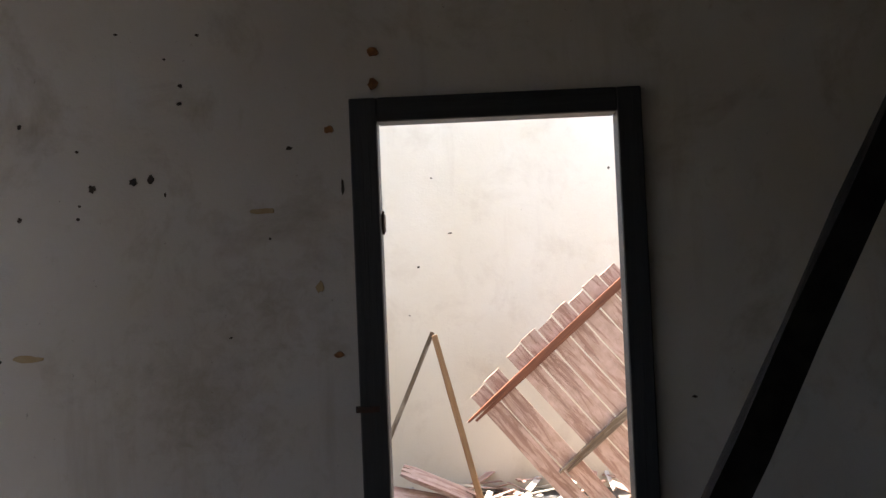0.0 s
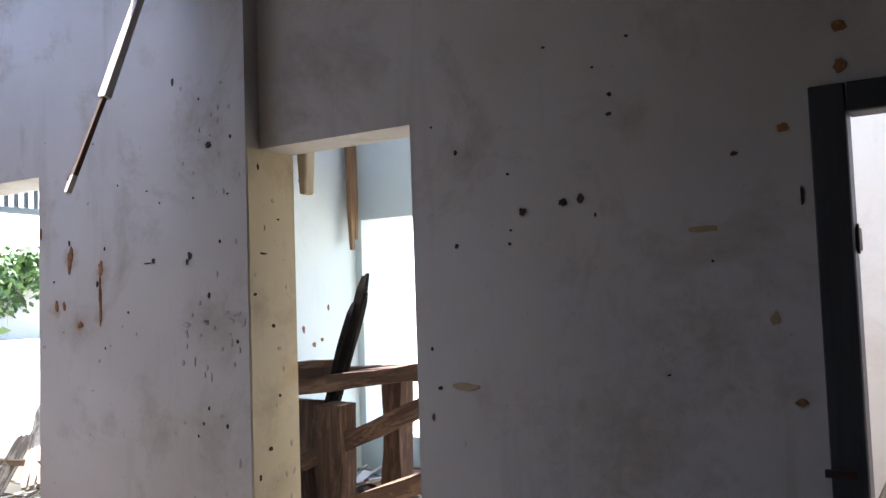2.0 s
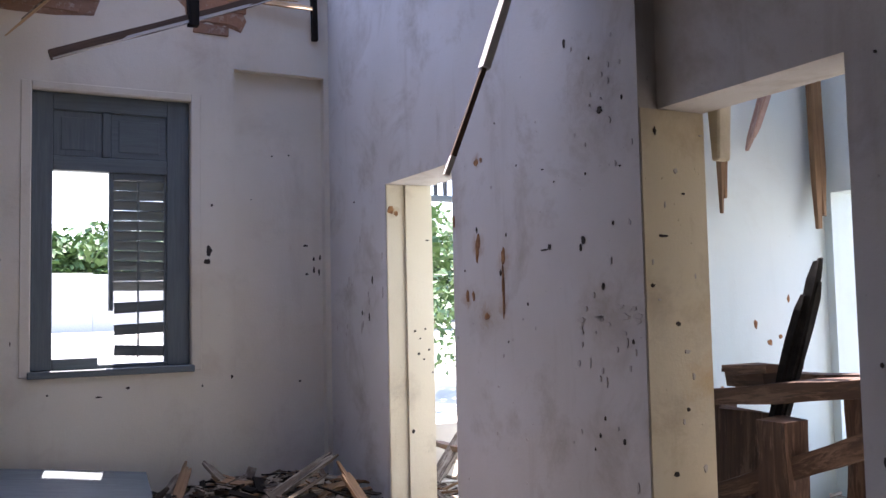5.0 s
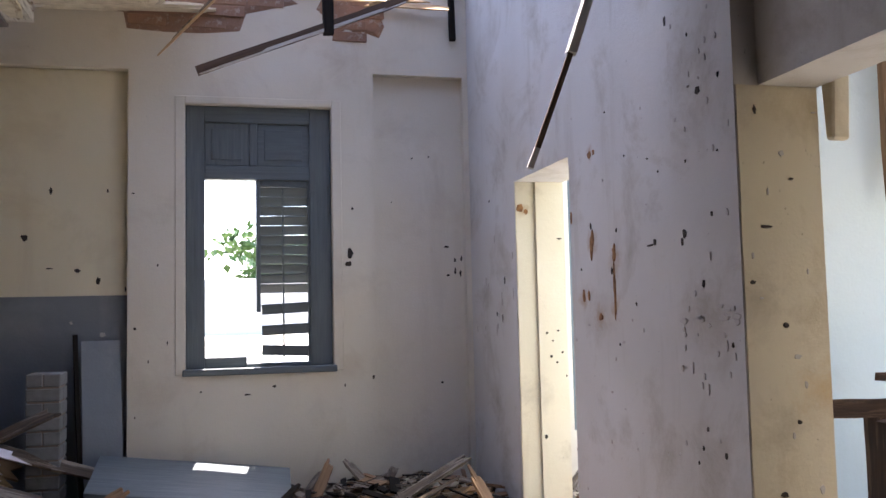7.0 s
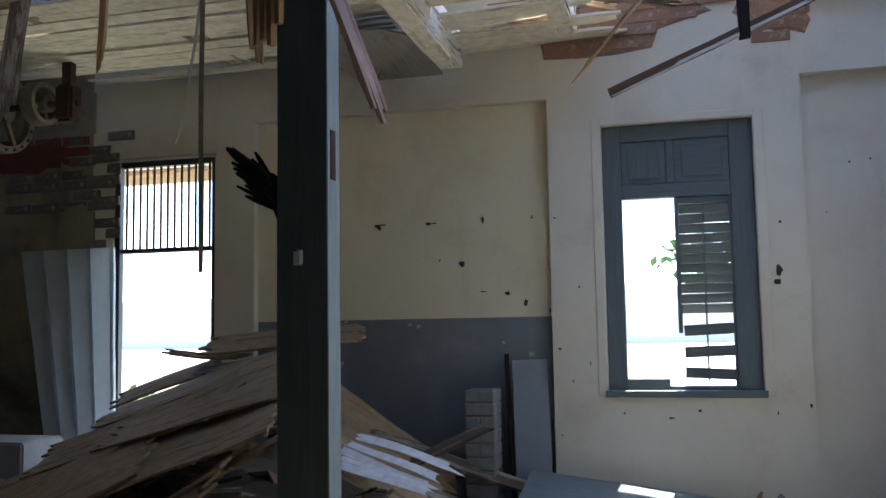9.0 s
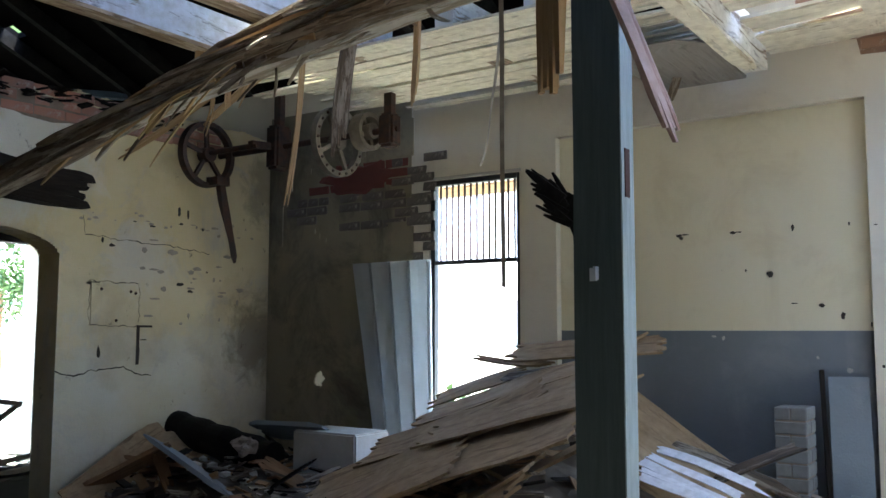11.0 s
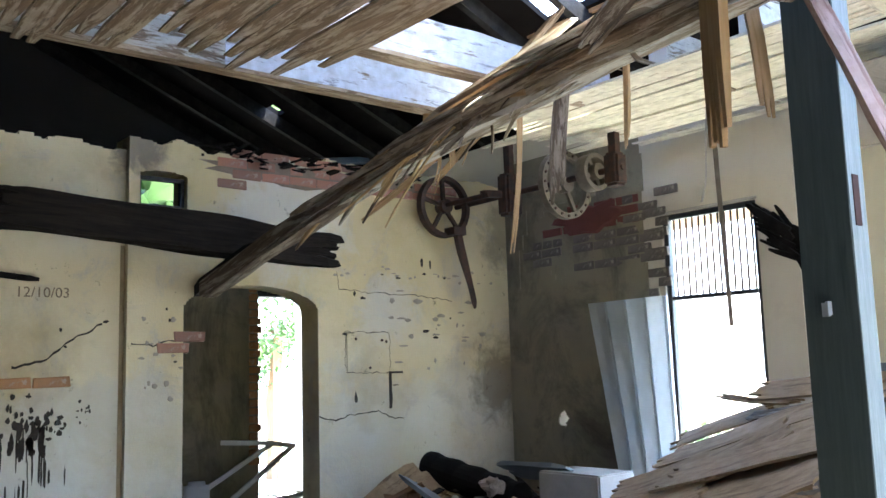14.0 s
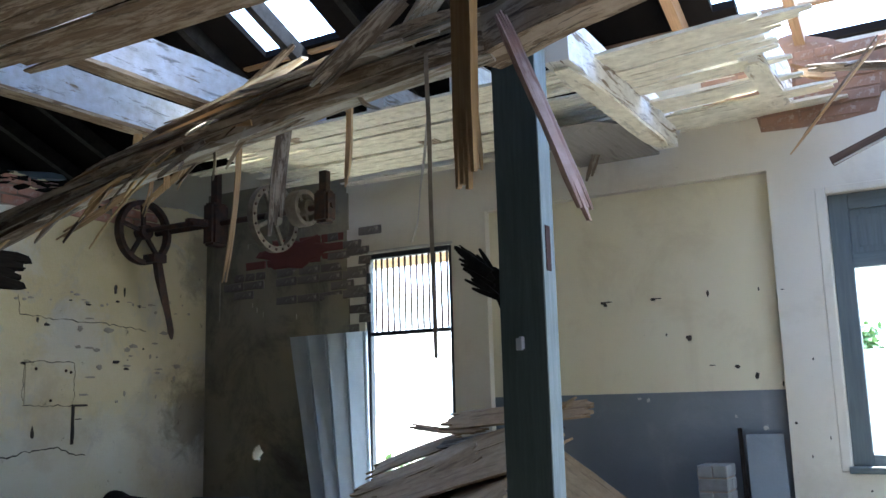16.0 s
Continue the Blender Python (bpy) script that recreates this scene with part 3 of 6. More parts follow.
for i in range(17):
    x = -6.4 + 0.62 * i
    # western rafters get CHAR to paint in the roof void's shade
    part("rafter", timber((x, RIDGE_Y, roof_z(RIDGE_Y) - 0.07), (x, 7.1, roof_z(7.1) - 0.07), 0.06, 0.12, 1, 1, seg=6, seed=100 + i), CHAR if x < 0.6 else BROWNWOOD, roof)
for i in range(9):
    y = 4.5 + 0.28 * i
    x0, x1 = (0.5, 2.1) if i % 3 == 1 else ((1.7, 3.3) if i % 3 == 0 else (-2.0, -0.9))
    part("batten", timber((x0, y, roof_z(y) + 0.0), (x1, y, roof_z(y) + 0.0), 0.04, 0.025, 1, 1, seg=4, wob=0.012, seed=140 + i), BROWNWOOD, roof)

# ---- fittings of the east wall ----
door_frame = thing("door_frame", None, FRAMEWOOD, "dark painted wooden door frame with no door", "door frame")
for y0, y1, z0, z1 in ((0.677, 0.76, FLOOR, 2.295), (1.573, 1.667, FLOOR, 2.295), (0.76, 1.573, 2.212, 2.295)):
    bm = bmesh.new()
    slab(bm, XE - 0.02, XE + 0.075, y0, y1, z0, z1, y0 * 7, 1 if z0 > 1 else 2)
    bmesh.ops.bevel(bm, geom=bm.edges[:], offset=0.004, segments=1, affect="EDGES")
    part("head" if z0 > 1 else "jamb", bm, FRAMEWOOD, door_frame)
for z in (1.87,):
    bm = bmesh.new()
    box(bm, XE + 0.01, XE + 0.06, 1.562, 1.574, z - 0.03, z + 0.03)
    box(bm, XE - 0.004, XE + 0.012, 1.562, 1.57, z - 0.04, z + 0.04)
    part("hinge", bm, IRON, door_frame, "rusty iron hinge leaf")
bm = bmesh.new()
box(bm, XE - 0.034, XE - 0.018, 1.60, 1.68, 1.235, 1.255)
part("strike_plate", bm, IRON, door_frame)


def marks(parent, axis, plane, out, rows, mat, name, seed):
    """Chips, nail holes and stains: rows of the two coordinates on the wall, and the half sizes."""
    for i, (u, z, ru, rv) in enumerate(rows):
        bm = bmesh.new()
        o = (plane, u, z) if axis == "x" else (u, plane, z)
        du = (0, 1, 0) if axis == "x" else (1, 0, 0)
        k = 0.76
        rough_patch(bm, o, du, (0, 0, 1), out, ru * k, rv * k, seed * 50 + i)
        part(name, bm, mat, parent)


E = (-1, 0, 0)
marks(wall_east, "x", XE, E, [(2.182, 2.542, .012, .008), (2.463, 2.557, .012, .006), (2.298, 2.463, .008, .006), (2.246, 2.369, .012, .011), (2.25, 2.308, .014, .009), (2.806, 2.252, .011, .013), (2.609, 2.157, .008, .009),
      (2.419, 2.046, .022, .020), (2.356, 2.053, .020, .022), (2.56, 2.027, .019, .021), (2.612, 1.926, .011, .008), (2.605, 1.97, .009, .007), (2.813, 1.931, .011, .014), (1.877, 2.138, .019, .011), (0.543, 1.242, .014, .007), (1.954, 1.832, .007, .007),
      (2.309, 1.998, .006, .012), (2.901, 2.352, .007, .007), (2.925, 1.583, .008, .01), (2.898, 1.45, .013, .011), (2.93, 1.35, .006, .02), (2.1, 1.5, .01, .006), (1.7, 2.0, .008, .04)], STAIN_DARK, "plaster_pit", 1)
marks(wall_east, "x", XE, E, [(1.582, 2.455, .034, .026), (1.583, 2.344, .03, .03), (1.741, 2.196, .028, .022), (1.73, 1.429, .028, .016)], STAIN_RUST, "rust_blotch", 2)
marks(wall_east, "x", XE, E, [(1.97, 1.928, .07, .016), (2.80, 1.455, .075, .02), (1.79, 1.66, .02, .03)], STAIN_OCHRE, "ochre_scrape", 3)
F2 = XE2 + 0.012
marks(wall_east, "x", F2, E, [(4.242, 1.959, .018, .02), (4.28, 1.952, .04, .006), (4.113, 2.697, .01, .03), (4.276, 2.257, .012, .004), (4.46, 2.3, .006, .008), (4.62, 2.5, .006, .006), (4.55, 2.03, .006, .012),
      (4.79, 2.07, .01, .02), (4.60, 1.88, .012, .02), (4.55, 1.6, .006, .008), (4.9, 1.9, .006, .01), (4.2, 2.2, .006, .006), (4.4, 1.75, .007, .009), (6.2, 2.35, .012, .012), (5.95, 1.9, .012, .03), (6.0, 1.7, .01, .035), (6.1, 1.72, .01, .02)], STAIN_DARK, "plaster_pit", 4)
marks(wall_east, "x", XE2, E, [(4.012, 1.97, .02, .024), (4.03, 1.945, .01, .02), (3.909, 1.805, .011, .018), (3.90, 2.405, .022, .02), (3.78, 2.425, .008, .014), (3.846, 2.014, .008, .012), (3.822, 1.294, .01, .018), (3.95, 1.3, .008, .012), (3.98, 1.25, .006, .01),
      (3.92, 1.36, .008, .01), (3.99, 2.2, .006, .008), (3.80, 2.2, .006, .006), (3.95, 2.6, .006, .01), (3.76, 1.62, .008, .012)], STAIN_DARK, "plaster_pit", 5)
marks(wall_east, "x", F2, E, [(4.784, 2.361, .03, .026), (4.74, 2.365, .014, .018), (4.775, 2.025, .022, .05), (4.577, 1.945, .022, .05), (4.58, 1.80, .014, .17), (4.79, 1.98, .02, .08), (4.583, 1.83, .012, .07), (4.881, 1.788, .02, .045), (4.83, 1.79, .016, .03), (4.718, 1.703, .03, .022), (4.995, 2.126, .012, .05)], STAIN_RUST, "rust_blotch", 6)
rq = random.Random(5)
SMUDGE = plain("grey_grime", (0.46, 0.43, 0.395), (0.36, 0.33, 0.29), 30, 0.95)
marks(wall_east, "x", XE2, E, [(rq.uniform(3.73, 4.06), rq.gauss(1.70, 0.03), rq.uniform(.012, .045), rq.uniform(.006, .018)) for _ in range(16)] + [(rq.uniform(3.73, 4.06), rq.uniform(0.9, 1.65), rq.uniform(.005, .016), rq.uniform(.008, .03)) for _ in range(16)] + [(rq.uniform(3.73, 4.06), rq.uniform(1.75, 2.7), rq.uniform(.004, .012), rq.uniform(.004, .02)) for _ in range(16)], SMUDGE, "grime_smudge", 24)
marks(wall_east, "x", F2, E, [(rq.uniform(4.1, 5.0), rq.uniform(1.0, 2.6), rq.uniform(.004, .014), rq.uniform(.004, .012)) for _ in range(18)] + [(rq.uniform(5.8, 6.5), rq.uniform(1.4, 2.2), rq.uniform(.004, .012), rq.uniform(.01, .05)) for _ in range(14)], SMUDGE, "grime_smudge", 25)
J = (0, -1, 0)
marks(wall_east, "y", 3.694, J, [(3.49, 1.676, .013, .012), (3.44, 1.96, .03, .008), (3.42, 2.3, .008, .02), (3.46, 1.2, .02, .012), (3.52, 1.4, .014, .01), (3.40, 1.1, .01, .02), (3.53, 2.1, .012, .006), (3.39, 1.8, .015, .01)], STAIN_DARK, "plaster_pit", 7)
marks(wall_east, "y", 3.694, J, [(rq.uniform(3.38, 3.62), rq.uniform(0.9, 2.3), rq.uniform(.004, .018), rq.uniform(.004, .02)) for _ in range(16)], SMUDGE, "grime_smudge", 26)
marks(wall_east, "y", 5.752, J, [(3.40, 2.26, .03, .03), (3.43, 2.24, .02, .02)], STAIN_RUST, "rust_blotch", 8)
marks(wall_east, "y", 5.735, J, [(3.52, 1.62, .01, .01), (3.55, 1.58, .008, .008), (3.58, 1.63, .01, .008), (3.54, 1.5, .012, .012), (3.57, 1.47, .01, .008), (3.6, 1.52, .008, .01), (3.5, 1.1, .012, .016), (3.6, 2.1, .02, .006), (3.62, 1.4, .008, .008)], STAIN_DARK, "plaster_pit", 9)
N = (0, -1, 0)
marks(wall_north, "y", YN + 0.06, N, [(3.029, 2.667, .009, .009), (3.133, 2.678, .009, .009), (3.235, 2.131, .026, .011), (3.285, 2.05, .011, .024), (3.285, 1.985, .01, .03), (3.318, 1.972, .01, .03), (3.24, 1.96, .016, .011), (3.325, 2.06, .009, .026), (3.19, 1.32, .014, .01), (2.9, 2.4, .006, .006)], STAIN_DARK, "plaster_pit", 10)
marks(wall_north, "y", YN + 0.0565, N, [(0.668, 2.437, .028, .016), (0.70, 2.44, .034, .006), (1.005, 2.446, .013, .034), (0.873, 2.188, .028, .026), (1.144, 2.007, .024, .017), (1.252, 1.951, .02, .03), (0.347, 2.438, .03, .016), (0.38, 2.443, .04, .007), (0.36, 2.425, .02, .02), (0.74, 2.215, .008, .014), (1.3, 2.45, .008, .02), (1.0, 2.02, .03, .005)], STAIN_DARK, "plaster_pit", 17)
marks(wall_north, "y", YN + 0.056, N, [(0.544, 1.834, .02, .012), (0.6, 1.825, .014, .02), (1.115, 1.721, .014, .014), (1.277, 1.654, .024, .02)], STONE, "paint_chip", 11)
marks(wall_north, "y", YN, N, [(2.64, 2.09, .026, .045), (2.63, 2.03, .03, .024), (2.569, 2.214, .012, .01), (1.449, 1.682, .016, .012), (1.569, 2.03, .008, .012), (1.798, 1.324, .01, .01), (2.656, 2.353, .012, .012), (2.767, 1.371, .01, .02), (1.44, 2.43, .014, .005), (1.62, 1.6, .006, .02), (2.6, 1.33, .006, .015),
      (1.40, 1.9, .006, .02), (1.52, 1.5, .005, .015), (2.2, 1.34, .016, .012), (2.05, 1.3, .03, .008), (1.45, 1.2, .008, .01)], STAIN_DARK, "plaster_pit", 12)
W = (1, 0, 0)
marks(wall_west, "x", XW, W, [(5.678, 2.73, .02, .05), (5.76, 2.72, .016, .05), (5.70, 2.64, .03, .014), (5.3, 2.62, .02, .008), (5.45, 2.60, .04, .01), (5.12, 2.44, .04, .018), (5.9, 2.62, .02, .02), (5.05, 2.47, .014, .03), (3.64, 2.33, .016, .014), (3.66, 2.26, .012, .02), (3.70, 2.0, .02, .01), (5.7, 2.2, .05, .02), (5.8, 2.15, .04, .016), (5.95, 2.3, .012, .012),
      (5.363, 1.70, .012, .11), (5.40, 1.80, .05, .007), (4.99, 2.175, .08, .02), (5.02, 1.93, .006, .02), (5.05, 1.72, .02, .06)], STAIN_DARK, "plaster_pit", 13)
rw = random.Random(77)
BAREPATCH = plain("bare_undercoat", (0.36, 0.31, 0.25), (0.20, 0.17, 0.13), 14, 0.95)
marks(wall_west, "x", XW, W, [(rw.uniform(5.35, 6.3), rw.gauss(2.2, 0.14), rw.uniform(.012, .075), rw.uniform(.01, .035)) for _ in range(26)] + [(rw.uniform(4.85, 6.4), rw.gauss(2.62, 0.03), rw.uniform(.01, .04), rw.uniform(.006, .02)) for _ in range(22)]
      + [(rw.uniform(3.42, 3.74), rw.uniform(1.75, 2.3), rw.uniform(.01, .04), rw.uniform(.008, .03)) for _ in range(14)], BAREPATCH, "bare_patch", 23)
drips = [(rw.gauss(2.90, 0.10), rw.gauss(1.68, 0.06), rw.uniform(.006, .03), rw.uniform(.01, .04)) for _ in range(45)]
drips += [(rw.gauss(2.85, 0.08), rw.uniform(1.5, 1.66), rw.uniform(.012, .03), rw.uniform(.05, .10)) for _ in range(16)]
drips += [(rw.gauss(2.85, 0.09), rw.uniform(1.2, 1.6), rw.uniform(.004, .011), rw.uniform(.06, .18)) for _ in range(26)]
drips += [(rw.gauss(3.16, 0.03), rw.gauss(1.71, 0.05), rw.uniform(.006, .016), rw.uniform(.006, .02)) for _ in range(12)] + [(3.28, 2.25, .03, .016), (3.02, 2.2, .014, .02), (3.05, 2.1, .016, .012)]
marks(wall_west, "x", XW - 0.05, W, drips, STAIN_DARK, "mould_blotch", 14)


def crack(parent, pts, plane, w, seed):
    rnd = random.Random(seed)
    bm = bmesh.new()
    prev = None
    full = []
    for (u0, z0), (u1, z1) in zip(pts, pts[1:]):
        k = max(2, int(math.hypot(u1 - u0, z1 - z0) / 0.03))
        full += [(u0 + (u1 - u0) * i / k + rnd.uniform(-.008, .008), z0 + (z1 - z0) * i / k + rnd.uniform(-.008, .008)) for i in range(k)]
    for u, z in full:
        ww = w * rnd.uniform(0.4, 1.3)
        ring = [bm.verts.new((plane + dx, u + ww * 0.3, z + s * ww)) for dx, s in ((-0.003, -1), (0.003, -0.8), (0.003, 0.8), (-0.003, 1))]
        if prev:
            for a, b in zip(range(4), (1, 2, 3, 0)):
                bm.faces.new((prev[a], prev[b], ring[b], ring[a]))
        prev = ring
    part("crack", bm, STAIN_DARK, parent)


crack(wall_west, [(4.742, 1.60), (4.85, 1.57), (5.0, 1.6), (5.25, 1.62), (5.36, 1.56), (5.5, 1.55)], XW, 0.005, 1)
crack(wall_west, [(2.75, 1.98), (2.95, 2.03), (3.06, 2.13), (3.2, 2.20), (3.28, 2.26)], XW - 0.05, 0.007, 2)
crack(wall_west, [(4.9, 2.62), (4.92, 2.5), (5.2, 2.48), (5.6, 2.47), (6.0, 2.44)], XW, 0.003, 3)
crack(wall_west, [(3.42, 2.12), (3.55, 2.10), (3.62, 2.13), (3.73, 2.12)], XW, 0.005, 4)
crack(wall_west, [(4.965, 1.895), (5.355, 1.895), (5.355, 2.19), (4.965, 2.19), (4.965, 1.895)], XW, 0.003, 5)
bm = bmesh.new()
box(bm, XW - 0.01, XW + 0.008, 4.975, 5.345, 1.905, 2.18)
cover = part("cover_plate", bm, YELLOW, wall_west, "square plastered cover plate")
for y, z in ((5.05, 2.14), (5.28, 2.13), (5.32, 2.12), (5.17, 1.93)):
    bm = bmesh.new()
    bmesh.ops.create_icosphere(bm, subdivisions=1, radius=0.012, matrix=Matrix.Translation((XW + 0.008, y, z)))
    part("bolt", bm, IRON, cover)
bm = bmesh.new()
box(bm, XW - 0.05, XW - 0.044, 3.362, 3.394, FLOOR, 2.72)
part("corner_strip", bm, STRIPBROWN, wall_west, "rust-brown vertical corner strip")

# dark strips on the surface paint the shade inside a slot; nothing is cut
bm = bmesh.new()
box(bm, XW - 0.01, XW + 0.004, 5.342, 5.366, 1.63, 1.90)
box(bm, XW - 0.01, XW + 0.004, 5.342, 5.47, 1.885, 1.90)
part("slot", bm, STAIN_DARK, wall_west, "raised dark strip standing in for a shaded slot in the plaster")

# chalked date on the west wall
txt = bpy.data.curves.new("date", "FONT")
txt.body, txt.size, txt.extrude = "12/10/03", 0.085, 0.001
tmp = bpy.data.objects.new("date", txt)
scene.collection.objects.link(tmp)
me = bpy.data.meshes.new_from_object(tmp.evaluated_get(bpy.context.evaluated_depsgraph_get()))
bpy.data.objects.remove(tmp)
me.materials.append(plain("faded_brown_paint", (0.16, 0.12, 0.08), (0.30, 0.24, 0.15), 30, 0.95))
ob = new("painted_date", me)
ob.matrix_world = pose(XW - 0.046, 2.765, 2.388, 90, 0, 90)
ob.parent = wall_west


def bricks(parent, axis, plane, out, u0, u1, z0, z1, keep, seed, missing=0.06, mat=None):
    """Exposed courses: single bricks on a mortar bed, each its own piece on shared meshes."""
    rnd = random.Random(seed)
    shapes = []
    for ln in (0.205, 0.10):
        bm = bmesh.new()
        box(bm, -ln / 2, ln / 2, -0.012, 0.012, -0.03, 0.03)
        for v in bm.verts:
            v.co += Vector((rnd.uniform(-.006, .006), rnd.uniform(-.003, .003), rnd.uniform(-.005, .005)))
        bmesh.ops.bevel(bm, geom=bm.edges[:], offset=0.004, segments=1, affect="EDGES")
        shapes.append(finish("brick", bm, mat or BRICK))
    rows = int((z1 - z0) / 0.072)
    for r in range(rows):
        u = u0 + (r % 2) * 0.108
        while u < u1:
            half = rnd.random() < 0.2
            ln = 0.10 if half else 0.205
            z = z0 + 0.036 + r * 0.072
            if keep(u + ln / 2, z) and rnd.random() > missing:
                ob = new("brick", shapes[1 if half else 0])
                d = rnd.uniform(-0.004, 0.005)
                if axis == "x":
                    ob.matrix_world = pose(plane + out * d, u + ln / 2, z, rnd.uniform(-2, 2), 0, 90 + rnd.uniform(-1.5, 1.5))
                else:
                    ob.matrix_world = pose(u + ln / 2, plane + out * d, z, rnd.uniform(-2, 2), 0, rnd.uniform(-1.5, 1.5))
                ob.parent = parent
            u += ln + 0.012


def bed(parent, axis, plane, out, cu, cz, ru, rz, seed, mat=None):
    bm = bmesh.new()
    o = (plane, cu, cz) if axis == "x" else (cu, plane, cz)
    rough_patch(bm, o, (0, 1, 0) if axis == "x" else (1, 0, 0), (0, 0, 1), (out, 0, 0) if axis == "x" else (0, out, 0), ru, rz, seed, 0.004, 22)
    part("mortar_bed", bm, mat or MORTAR, parent, "bare mortar where plaster fell")


BROWNBRICK = brick_material("brown_brick", (0.33, 0.185, 0.115), (0.25, 0.15, 0.10), 0.3)
# west wall: band of brick under the eaves, and single bricks beside the arch
bricks(wall_west, "x", XW - 0.005, 1, 3.98, 5.95, 3.14, 3.44, lambda u, z: z > 3.15 + 0.05 * (1 + noise.noise(Vector((u * 4, 0, 1)))) or (u < 4.25 and z > 3.13), 1, 0.02, PINKBRICK)
bed(wall_west, "x", XW, 1, 4.55, 3.29, 0.70, 0.10, 3)
bed(wall_west, "x", XW, 1, 5.35, 3.30, 0.60, 0.08, 33)
bricks(wall_west, "x", XW - 0.006, 1, 3.58, 3.70, 2.05, 2.2, lambda u, z: True, 2, 0.0, PINKBRICK)
bricks(wall_west, "x", XW - 0.05, 1, 2.66, 2.98, 1.86, 1.97, lambda u, z: True, 3, 0.0, ORANGEBRICK)
# north wall: brick at the torn top edge, and the patch by the pulleys
bricks(wall_north, "y", YN + 0.002, -1, 1.08, 2.36, 3.38, 3.83, lambda u, z: z > 3.38 + max(0, (1.38 - u) * 0.5, (u - 1.75) * 0.3), 4, 0.03, BROWNBRICK)
bed(wall_north, "y", YN - 0.003, -1, 1.72, 3.63, 0.70, 0.27, 4, BROWNBRICK)
bed(wall_north, "y", YN - 0.003, -1, 2.66, 3.60, 0.24, 0.27, 5, BROWNBRICK)
bricks(wall_north, "y", YN + 0.002, -1, 2.44, 2.84, 3.34, 3.83, lambda u, z: z > 3.36 + 0.5 * abs(u - 2.65), 5, 0.05, BROWNBRICK)
bricks(wall_north, "y", YN + 0.0035, -1, -2.62, -1.80, 2.92, 3.14, lambda u, z: z < 2.94 + (u + 2.7) * 0.28, 6, 0.05, REDFIELD)
bricks(wall_north, "y", YN + 0.0035, -1, -2.85, -1.62, 2.62, 2.92, lambda u, z: noise.noise(Vector((u * 2.2, z * 3.0, 7))) > -0.1, 7, 0.3, SOOTBRICK)
bricks(wall_north, "y", YN + 0.0035, -1, -1.80, -1.60, 2.92, 3.2, lambda u, z: True, 13, 0.15, SOOTBRICK)
bm = bmesh.new()
rough_patch(bm, (-2.12, YN - 0.008, 3.02), (1, 0, 0), (0, 0, 1), (0, -1, 0), 0.42, 0.13, 9, 0.008, 18)
part("red_masonry", bm, REDFIELD, wall_north, "patch of dark red masonry")
bricks(wall_north, "y", YN + 0.004, -1, -1.62, -1.50, 2.36, 3.2, lambda u, z: True, 8, 0.3, SOOTBRICK)

for y in (3.655, 3.02):
    bm = bmesh.new()
    box(bm, XE_OUT + 0.002, XE_OUT + 0.06, y - 0.03, y + 0.03, 2.21, 2.40)
    for v in bm.verts:
        if v.co.z < 2.3:
            v.co.y = y + (v.co.y - y) * 0.55
    bmesh.ops.bevel(bm, geom=bm.edges[:], offset=0.006, segments=1, affect="EDGES")
    part("lintel_bracket", bm, REVEAL, wall_east, "cream painted bracket under the lintel")

# ---- windows ----
window_1 = thing("window_1", None, GREENWOOD, "grey-green wooden window with one louvred shutter leaf", "window", kind="structure")


def bar(name, parent, x0, x1, y0, y1, z0, z1, mat, label="", bev=0.004):
    bm = bmesh.new()
    slab(bm, x0, x1, y0, y1, z0, z1, x0 * 3 + z0, 0 if x1 - x0 > z1 - z0 else 2)
    if bev:
        bmesh.ops.bevel(bm, geom=bm.edges[:], offset=bev, segments=1, affect="EDGES")
    return part(name, bm, mat, parent, label)


Y1 = YN + 0.035
for x0, x1, z0, z1 in ((1.66, 1.713, 1.42, 2.99), (2.54, 2.595, 1.42, 2.99), (1.713, 2.54, 2.947, 2.99)):
    bar("surround", window_1, x0, x1, YN - 0.005, YN + 0.01, z0, z1, CREAM, "raised cream plaster surround")
for x0, x1, z0, z1 in ((1.717, 1.82, 1.45, 2.943), (2.412, 2.536, 1.45, 2.943), (1.82, 2.412, 2.85, 2.943), (1.82, 2.412, 2.52, 2.60), (1.82, 2.05, 1.45, 1.512), (2.05, 2.412, 1.45, 1.472)):
    bar("window_frame", window_1, x0, x1, Y1, Y1 + 0.07, z0, z1, GREENWOOD)
bar("window_sill", window_1, 1.70, 2.555, YN - 0.02, YN + 0.10, 1.412, 1.45, GREENWOOD)
bar("mullion", window_1, 2.07, 2.115, Y1 + 0.004, Y1 + 0.06, 2.60, 2.85, GREENWOOD)
for x0, x1 in ((1.82, 2.07), (2.115, 2.412)):
    bar("panel", window_1, x0, x1, Y1 + 0.012, Y1 + 0.04, 2.60, 2.85, GREENWOOD)
    bar("panel_field", window_1, x0 + 0.04, x1 - 0.04, Y1 + 0.007, Y1 + 0.014, 2.635, 2.815, GREENWOOD, bev=0.003)
leaf = bar("shutter_leaf", window_1, 2.105, 2.13, Y1 + 0.01, Y1 + 0.05, 1.76, 2.52, GREENWOOD)
bar("leaf_stile", window_1, 2.398, 2.412, Y1 + 0.01, Y1 + 0.05, 1.468, 2.52, GREENWOOD)
bar("leaf_rail", window_1, 2.13, 2.398, Y1 + 0.01, Y1 + 0.05, 2.482, 2.52, GREENWOOD)
bar("tilt_rod", window_1, 2.252, 2.262, Y1 - 0.008, Y1 + 0.004, 1.50, 2.47, GREENWOOD, bev=0)
zz = 2.455
rl = random.Random(4)
